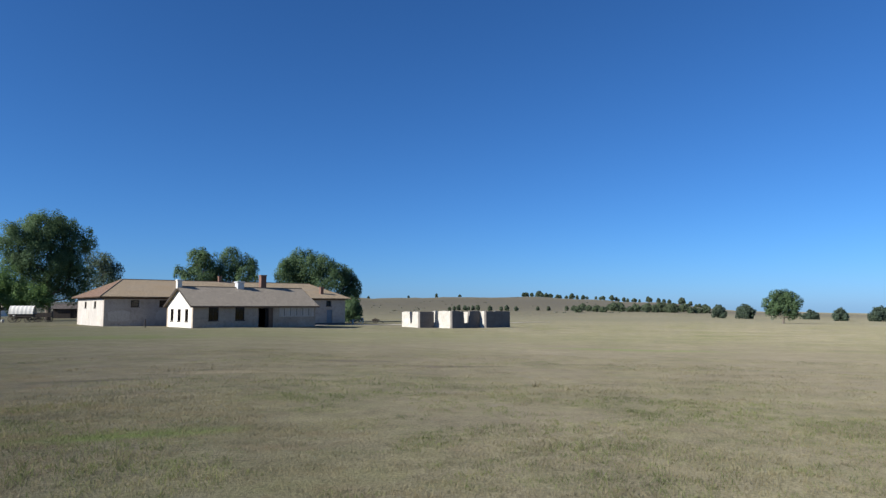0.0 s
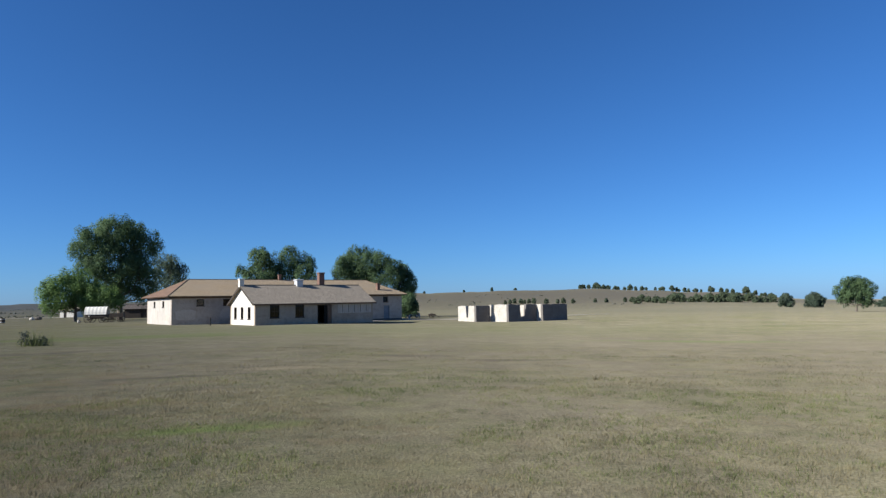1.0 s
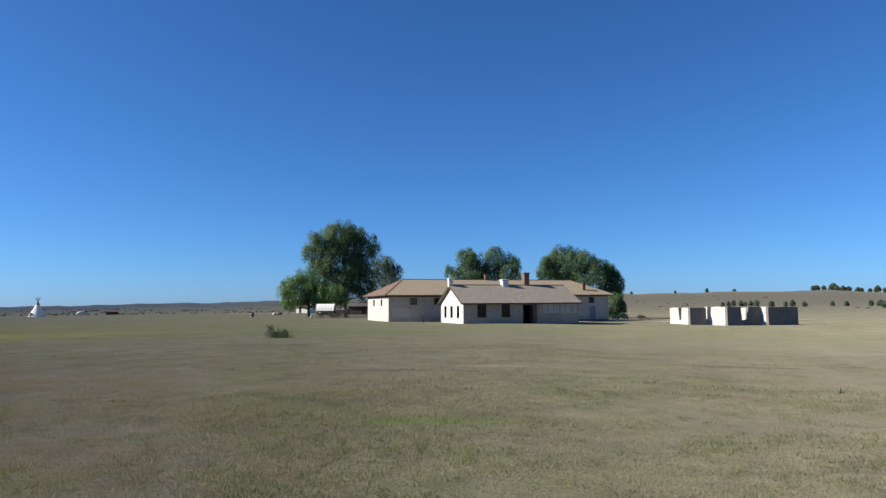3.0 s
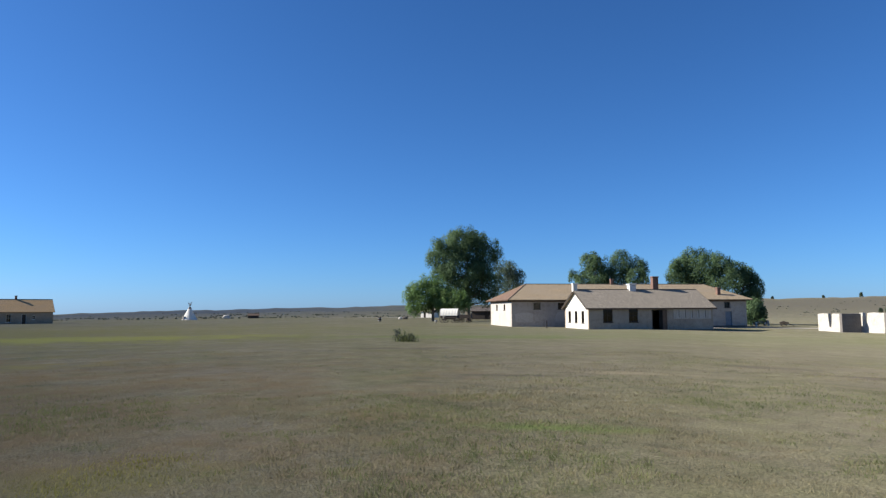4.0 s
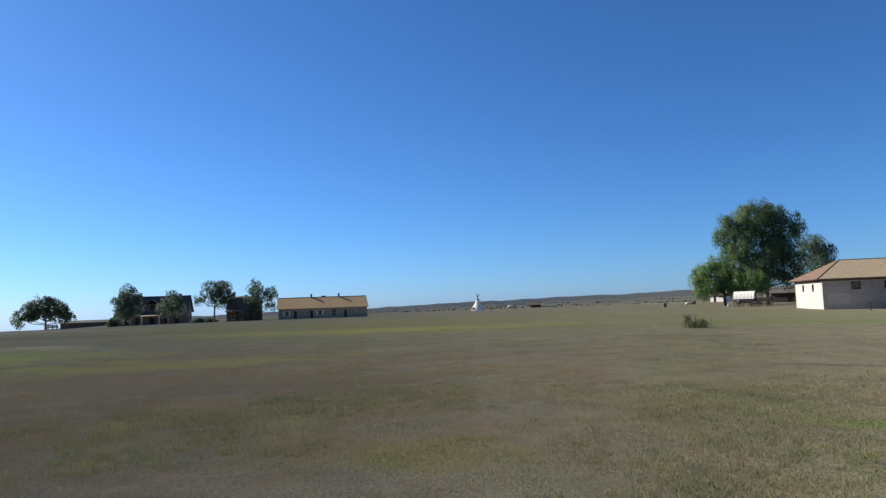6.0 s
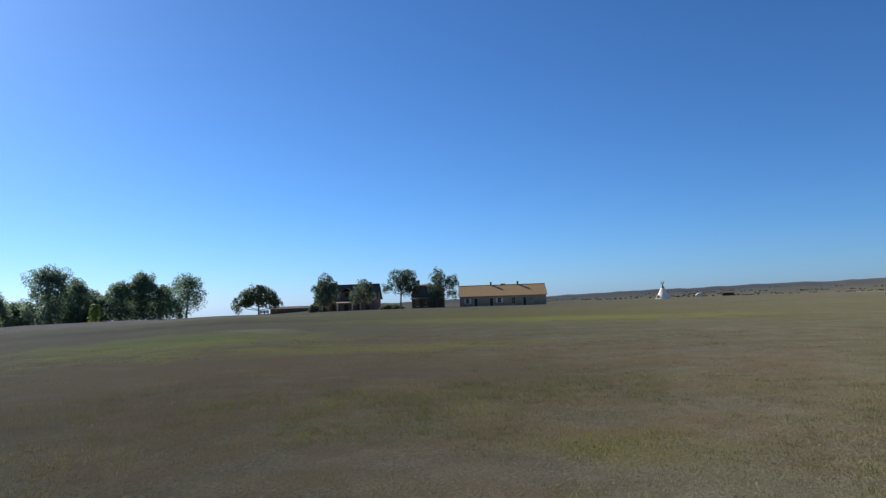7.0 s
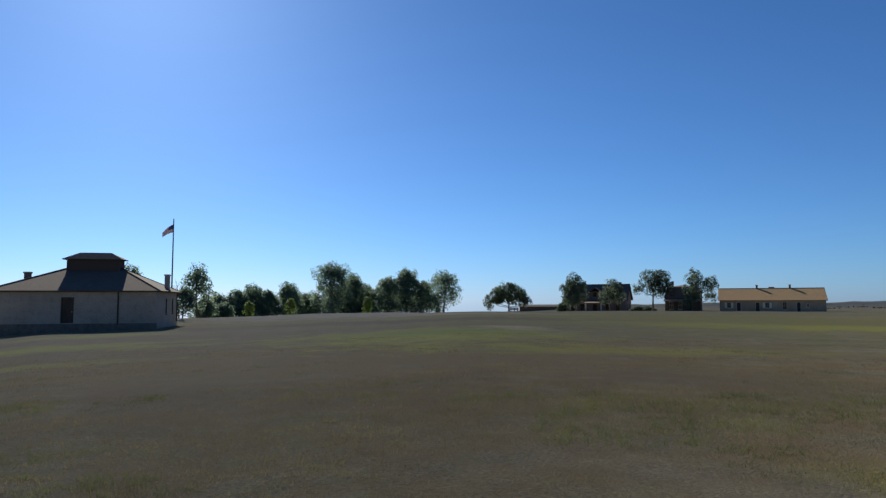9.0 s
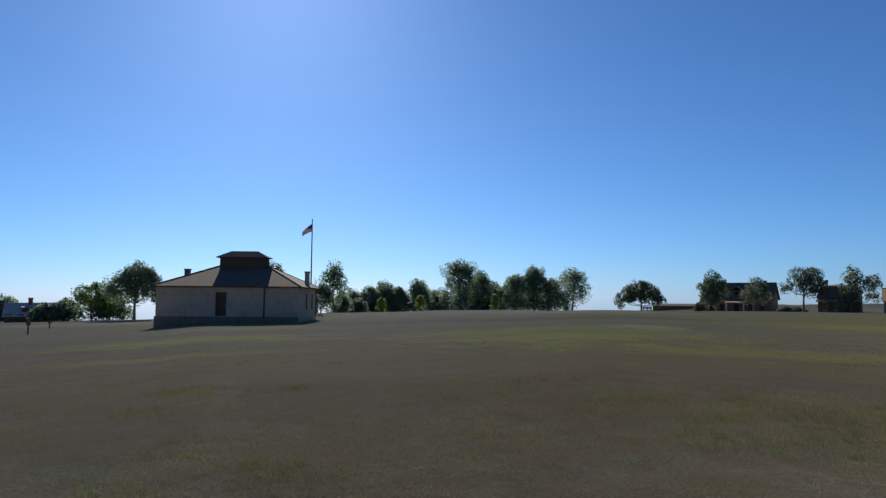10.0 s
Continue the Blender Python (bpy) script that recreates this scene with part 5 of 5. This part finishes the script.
# ------------------------------------------------------------------ small things about the parade ground
def small_house(name, az, d, yaw, L, W, e, r, wall, roof, label, chim=None, openings=None):
    x, y = polar(az, d)
    b = tagged(empty_at(name, x, y, land(x, y) - 0.05, yaw), label, "house")
    openings = openings or []
    walls, sides = shell(b, L, W, e, 0.25, {"front": openings}, {"all": wall})
    for o in openings:
        m = sides["front"][0] @ pose(o[0], 0, o[2])
        if o[2] == 0:
            door_unit(b, m, o[1] - o[0], o[3], TIMBER)
        else:
            window_unit(b, m, o[1] - o[0], o[3] - o[2])
    gable_roof(b, L, W, e, r, 0.3, 0.25, 0.1, roof, (wall, wall), 0.25)
    if chim:
        chimney(b, chim, W / 2, r - 0.3, r + 0.9, 0.6, 0.6, BRICK)
    return b


small_house("shed", 37.25, 240, 8.0, 5.2, 4.0, 2.3, 3.3, SUNWASH, GREYSHINGLE, "small whitewashed shed half hidden by trees", None, [(1.2, 2.1, 0.0, 2.0)])
small_house("outbuilding", 32.9, 178, 22.0, 9.0, 5.0, 2.3, 3.3, TIMBER, DARKSHINGLE, "dark timber outbuilding in the shade of trees", None, [(3.6, 4.8, 0.0, 2.1)])
small_house("long_shed", 88.9, 290, 87.0, 16.2, 6.0, 2.3, 3.0, BROWNWOOD, DARKSHINGLE, "long low dark shed beyond the rise")
cot = small_house("cottage", 139.6, 122, 133.0, 8.8, 4.4, 1.2, 3.0, BROWNWOOD, GREYMETAL, "pale cottage with a light metal roof and two chimneys", 3.2, [(1.0, 1.8, 0.5, 1.4), (3.4, 4.2, 0.5, 1.4)])
chimney(cot, 8.0, 2.2, 2.7, 3.9, 0.6, 0.6, BRICK)
for u in (2.2, 4.6):
    dm = part("dormer", boxed(u, u + 0.9, 0.55, 1.9, 1.5, 2.45), BROWNWOOD, cot)
    part("dormer_pane", boxed(u + 0.2, u + 0.7, 0.53, 0.546, 1.75, 2.3), GLASS, dm)
    slab("dormer_roof", [(u - 0.1, 0.45, 2.45), (u + 1.0, 0.45, 2.45), (u + 1.0, 1.95, 2.6), (u - 0.1, 1.95, 2.6)], 0.06, GREYMETAL, cot)
small_house("barn", 51.6, 330, 50.0, 4.8, 3.0, 1.5, 2.3, TIMBER, BROWNWOOD, "low weathered brown barn far out on the prairie")


def barrel(az, d):
    x, y = polar(az, d)
    b = tagged(empty_at("barrel", x, y, land(x, y) - 0.01), "dark wooden barrel standing on the grass", "barrel")
    bm = bmesh.new()
    prev = (0, 0.30)
    for z, r in ((0.2, 0.36), (0.45, 0.39), (0.7, 0.36), (0.92, 0.30)):
        tube(bm, (0, 0, prev[0]), (0, 0, z), prev[1], r, 16)
        prev = (z, r)
    part("staves", bm, TIMBER, b)
    for z, r in ((0.2, 0.37), (0.7, 0.37)):
        part("hoop", tube(bmesh.new(), (0, 0, z - 0.03), (0, 0, z + 0.03), r, r, 16), METAL, b)


barrel(40.75, 147)


def boulder(az, d, w, h, mat, label, seed):
    x, y = polar(az, d)
    bm = bmesh.new()
    bmesh.ops.create_icosphere(bm, subdivisions=3, radius=1)
    for v in bm.verts:
        v.co *= 1 + 0.3 * noise.noise(v.co * 1.3 + Vector((seed, 0, 0)))
        v.co.x *= w / 2
        v.co.y *= w / 3
        v.co.z = v.co.z * h * 0.55 + h * 0.35
    ob = part("boulder", bm, mat)
    ob.matrix_world = pose(x, y, land(x, y), 0, 0, az)
    return tagged(ob, label, "rock", "rocks on the grass")


boulder(39.0, 190, 1.2, 0.75, RUIN, "pale rounded boulder on the grass", 1)
boulder(38.6, 191, 1.5, 1.0, STONE, "dark rounded boulder on the grass", 2)
boulder(53.3, 330, 3.6, 1.9, RUIN, "pale grey rubble mound far out on the prairie", 5)
boulder(35.95, 128, 0.5, 0.6, RUIN, "small pale stone marker on the grass", 3)


def post(name, az, d, h, w, mat, label, group):
    x, y = polar(az, d)
    ob = part(name, boxed(-w / 2, w / 2, -w / 2, w / 2, -0.3, h, 0.02), mat)
    ob.matrix_world = pose(x, y, land(x, y), 0, 0, az)
    return tagged(ob, label, "post", group)


for az, d in ((12.7, 108), (11.1, 110), (10.3, 113), (9.45, 121)):
    post("bollard", az, d, 0.75, 0.28, PALEWOOD, "short white-painted post beside a track", "white posts by the track")
for az, d, h in ((138.0, 66, 1.05), (136.7, 80, 0.8)):
    x, y = polar(az, d)
    s = tagged(empty_at("sign_post", x, y, land(x, y), az), "dark low sign post on the grass", "sign")
    part("upright", boxed(-0.06, 0.06, -0.05, 0.05, -0.3, h), TIMBER, s)
    part("board", boxed(-0.16, 0.16, -0.09, -0.054, h - 0.25, h + 0.03), TIMBER, s)


def stand(az, d):
    x, y = polar(az, d)
    s = tagged(empty_at("information_stand", x, y, land(x, y), az), "low white panel stand on dark posts", "sign")
    part("panel", boxed(-0.9, 0.9, -0.05, 0.05, 0.35, 0.95, 0.01), WHITECLOTH, s)
    for k in range(3):
        u = -0.7 + 0.7 * k
        part("leg", boxed(u - 0.08, u + 0.08, -0.1, -0.054, -0.2, 0.8), TIMBER, s)


stand(89.35, 140)


def field_cart(az, d):
    x, y = polar(az, d)
    c = tagged(empty_at("field_cart", x, y, land(x, y), az), "small dark two-wheeled cart on the grass", "cart")
    wheel(c, 0.0, -0.5, 0.42)
    wheel(c, 0.0, 0.5, 0.42)
    part("axle", boxed(-0.05, 0.05, -0.5, 0.5, 0.37, 0.47), TIMBER, c)
    part("bed", boxed(-0.6, 0.7, -0.35, 0.35, 0.48, 0.72, 0.03), TIMBER, c)
    part("shaft", tube(bmesh.new(), (0.6, 0, 0.5), (1.5, 0, 0.1), 0.05, 0.04, 6), TIMBER, c)


tagged(post("hitching_post", 26.55, 86, 1.0, 0.12, TIMBER, "thin dark post before the barracks wall", ""), category="post")


def open_cart(az, d):
    x, y = polar(az, d)
    c = tagged(empty_at("open_cart", x, y, land(x, y), az - 14), "dark open farm cart beside a covered wagon", "cart")
    for px, py, rad in ((0.5, 0.0, 0.55), (0.5, 1.4, 0.55), (2.0, 0.0, 0.45), (2.0, 1.4, 0.45)):
        wheel(c, px, py, rad)
    part("bed", boxed(0.0, 2.5, 0.15, 1.25, 0.75, 0.95, 0.02), TIMBER, c)
    for y in (0.15, 1.2):
        part("side_board", boxed(0.0, 2.5, y, y + 0.05, 0.955, 1.5), TIMBER, c)
    part("headboard", boxed(2.45, 2.5, 0.205, 1.195, 0.955, 1.75), TIMBER, c)
    part("axle", boxed(0.44, 0.56, 0.0, 1.4, 0.5, 0.6), TIMBER, c)
    part("axle", boxed(1.94, 2.06, 0.0, 1.4, 0.4, 0.5), TIMBER, c)
    part("bolster", boxed(1.94, 2.06, 0.3, 1.1, 0.505, 0.745), TIMBER, c)
    part("bolster", boxed(0.44, 0.56, 0.3, 1.1, 0.605, 0.745), TIMBER, c)


open_cart(34.05, 129)
field_cart(8.4, 118)


def car(az, d):
    x, y = polar(az, d)
    c = tagged(empty_at("car", x, y, land(x, y), 50), "dark blue car parked behind the barracks", "car")
    paint = worn("dark_blue_paint", (0.03, 0.045, 0.075), (0.04, 0.055, 0.085), (0.028, 0.04, 0.065), 1, 20, rough=0.25, bump=0.0)
    bm = boxed(0, 4.3, 0, 1.75, 0.3, 0.85, 0.12)
    part("body", bm, paint, c)
    bm = bmesh.new()
    vs = [bm.verts.new(p) for p in ((0.5, 0.1, 0.85), (3.4, 0.1, 0.85), (2.7, 0.25, 1.42), (1.0, 0.25, 1.42), (0.5, 1.65, 0.85), (3.4, 1.65, 0.85), (2.7, 1.5, 1.42), (1.0, 1.5, 1.42))]
    for q in ((0, 1, 2, 3), (7, 6, 5, 4), (0, 3, 7, 4), (1, 5, 6, 2), (3, 2, 6, 7), (0, 4, 5, 1)):
        bm.faces.new([vs[i] for i in q])
    part("cabin", bm, paint, c)
    for px in (0.85, 3.4):
        for py in (0.05, 1.7):
            wh = part("wheel", tube(bmesh.new(), (px, py - 0.1, 0.32), (px, py + 0.1, 0.32), 0.32, 0.32, 16), TIMBER, c)
            part("rim", tube(bmesh.new(), (px, py - 0.11, 0.32), (px, py + 0.11, 0.32), 0.18, 0.18, 12), METAL, wh)
    part("windscreen", boxed(1.1, 2.6, 0.16, 0.19, 0.95, 1.35), GLASS, c)


car(10.9, 122)

ribbon("track", [polar(16, 93), polar(12.5, 105), polar(8, 106), polar(3.5, 118), polar(-6, 150)], 3.6, GRAVEL, "pale gravel track across dry grass", "road")
ribbon("far_track", [polar(46, 300), polar(41, 262), polar(36, 240)], 6.0, GRAVEL, "pale dirt track crossing the prairie", "road")


# ------------------------------------------------------------------ weeds and grass
def blades(name, pos, height, width, lean, mat, seed, label, kind="stuff"):
    rng = np.random.default_rng(seed)
    n = len(pos)
    a = rng.uniform(0, 2 * math.pi, n)
    side = np.stack([np.cos(a), np.sin(a), np.zeros(n)], 1) * width[:, None] / 2
    bend = rng.normal(size=(n, 3)) * lean
    bend[:, 2] = 0
    tip = pos + np.stack([np.zeros(n), np.zeros(n), height], 1) + bend * height[:, None]
    vs = np.stack([pos - side, pos + side, tip], 1).reshape(-1, 3)
    me = bpy.data.meshes.new(name)
    me.vertices.add(n * 3)
    me.vertices.foreach_set("co", vs.ravel())
    me.loops.add(n * 3)
    me.loops.foreach_set("vertex_index", np.arange(n * 3))
    me.polygons.add(n)
    me.polygons.foreach_set("loop_start", np.arange(n) * 3)
    me.update(calc_edges=True)
    ob = part(name, me, mat)
    return tagged(ob, label, "grass", kind=kind)


def meadow(name, count, d0, d1, h0, h1, w, mat, seed, label, patchy, tuft=7, spread=0.04, thin=0.0):
    """Short tufts in drifts of their own."""
    rng = np.random.default_rng(seed)
    d = np.sqrt(d0 * d0 + (d1 * d1 - d0 * d0) * rng.uniform(0, 1, count) ** 1.3)
    az = np.radians(rng.uniform(-36, 146, count))
    px, py = -np.sin(az) * d, np.cos(az) * d
    drift = np.array([noise.noise((x * 0.22, y * 0.22, seed)) + 0.7 * noise.noise((x * 0.9, y * 0.9, seed)) + 0.4 * noise.noise((x * 3.1, y * 3.1, seed)) for x, y in zip(px, py)])
    keep = drift > patchy + thin * np.clip((np.degrees(az) - 55) / 40, 0, 1)
    px, py, drift = px[keep], py[keep], drift[keep]
    pz = np.array([land(x, y) for x, y in zip(px, py)]) - 0.01
    base = np.stack([px, py, pz], 1)
    pos = np.repeat(base, tuft, 0) + rng.normal(size=(len(base) * tuft, 3)) * np.array([spread, spread, 0])
    vigour = np.repeat(np.clip(0.6 + 0.9 * (drift - patchy), 0.6, 1.5) * rng.uniform(0.7, 1.3, len(base)), tuft)
    return blades(name, pos, rng.uniform(h0, h1, len(pos)) * vigour, np.full(len(pos), w), 0.5, mat, seed + 1, label)


meadow("grass_straw", 30000, 4.8, 14, 0.02, 0.06, 0.007, STRAW, 31, "short dry straw-coloured grass tufts", -0.3)
meadow("grass_green", 26000, 4.8, 14, 0.03, 0.08, 0.007, GREENBLADE, 33, "short olive green grass tufts", -0.05, thin=0.5)
meadow("grass_straw", 34000, 14, 34, 0.02, 0.055, 0.012, STRAW, 35, "short dry straw-coloured grass tufts", -0.2, 6, 0.08)
meadow("grass_green", 32000, 14, 34, 0.02, 0.055, 0.012, GREENBLADE, 37, "short olive green grass tufts", 0.1, 6, 0.08, thin=0.5)


def weed(name, az, d, w, h, count, mat, seed, label, broad=0.035):
    rng = np.random.default_rng(seed)
    x, y = polar(az, d)
    r = rng.normal(size=(count, 2)) * w / 4
    pos = np.array([(x + u, y + v, land(x + u, y + v) - 0.02) for u, v in r])
    hh = h * rng.uniform(0.4, 1.0, count) * np.exp(-np.hypot(r[:, 0], r[:, 1]) / w)
    return blades(name, pos, hh, np.full(count, broad), 0.35, mat, seed, label, "stuff")


for az, d, h, w, sd in ((39.15, 44, 0.9, 0.55, 51), (38.05, 44.3, 0.55, 0.6, 52), (38.6, 44.6, 0.4, 0.8, 56)):
    tree("weed_clump", az, d, h, w, "dark green bushy weed standing in short grass", sd, 0.02, 0.065, mat=SAGELEAF, group="weeds on the parade ground", cover=0.2, clump=0.8)
weed("weed_stalks", 38.6, 44, 1.5, 1.3, 120, GREENBLADE, 53, "thin dry weed stalks standing in short grass")
weed("weed_stalks", -5.0, 16.0, 0.12, 0.30, 14, STRAW, 54, "thin dry weed stalks standing in short grass")
for az, d, w, count, sd in ((60.0, 7.8, 2.2, 900, 55), (57.0, 8.4, 1.4, 500, 57), (63.5, 7.4, 1.2, 400, 58)):
    weed("yellow_weeds", az, d, w, 0.085, count, YELLOWBLADE, sd, "low yellow-green weeds in short grass", 0.011)
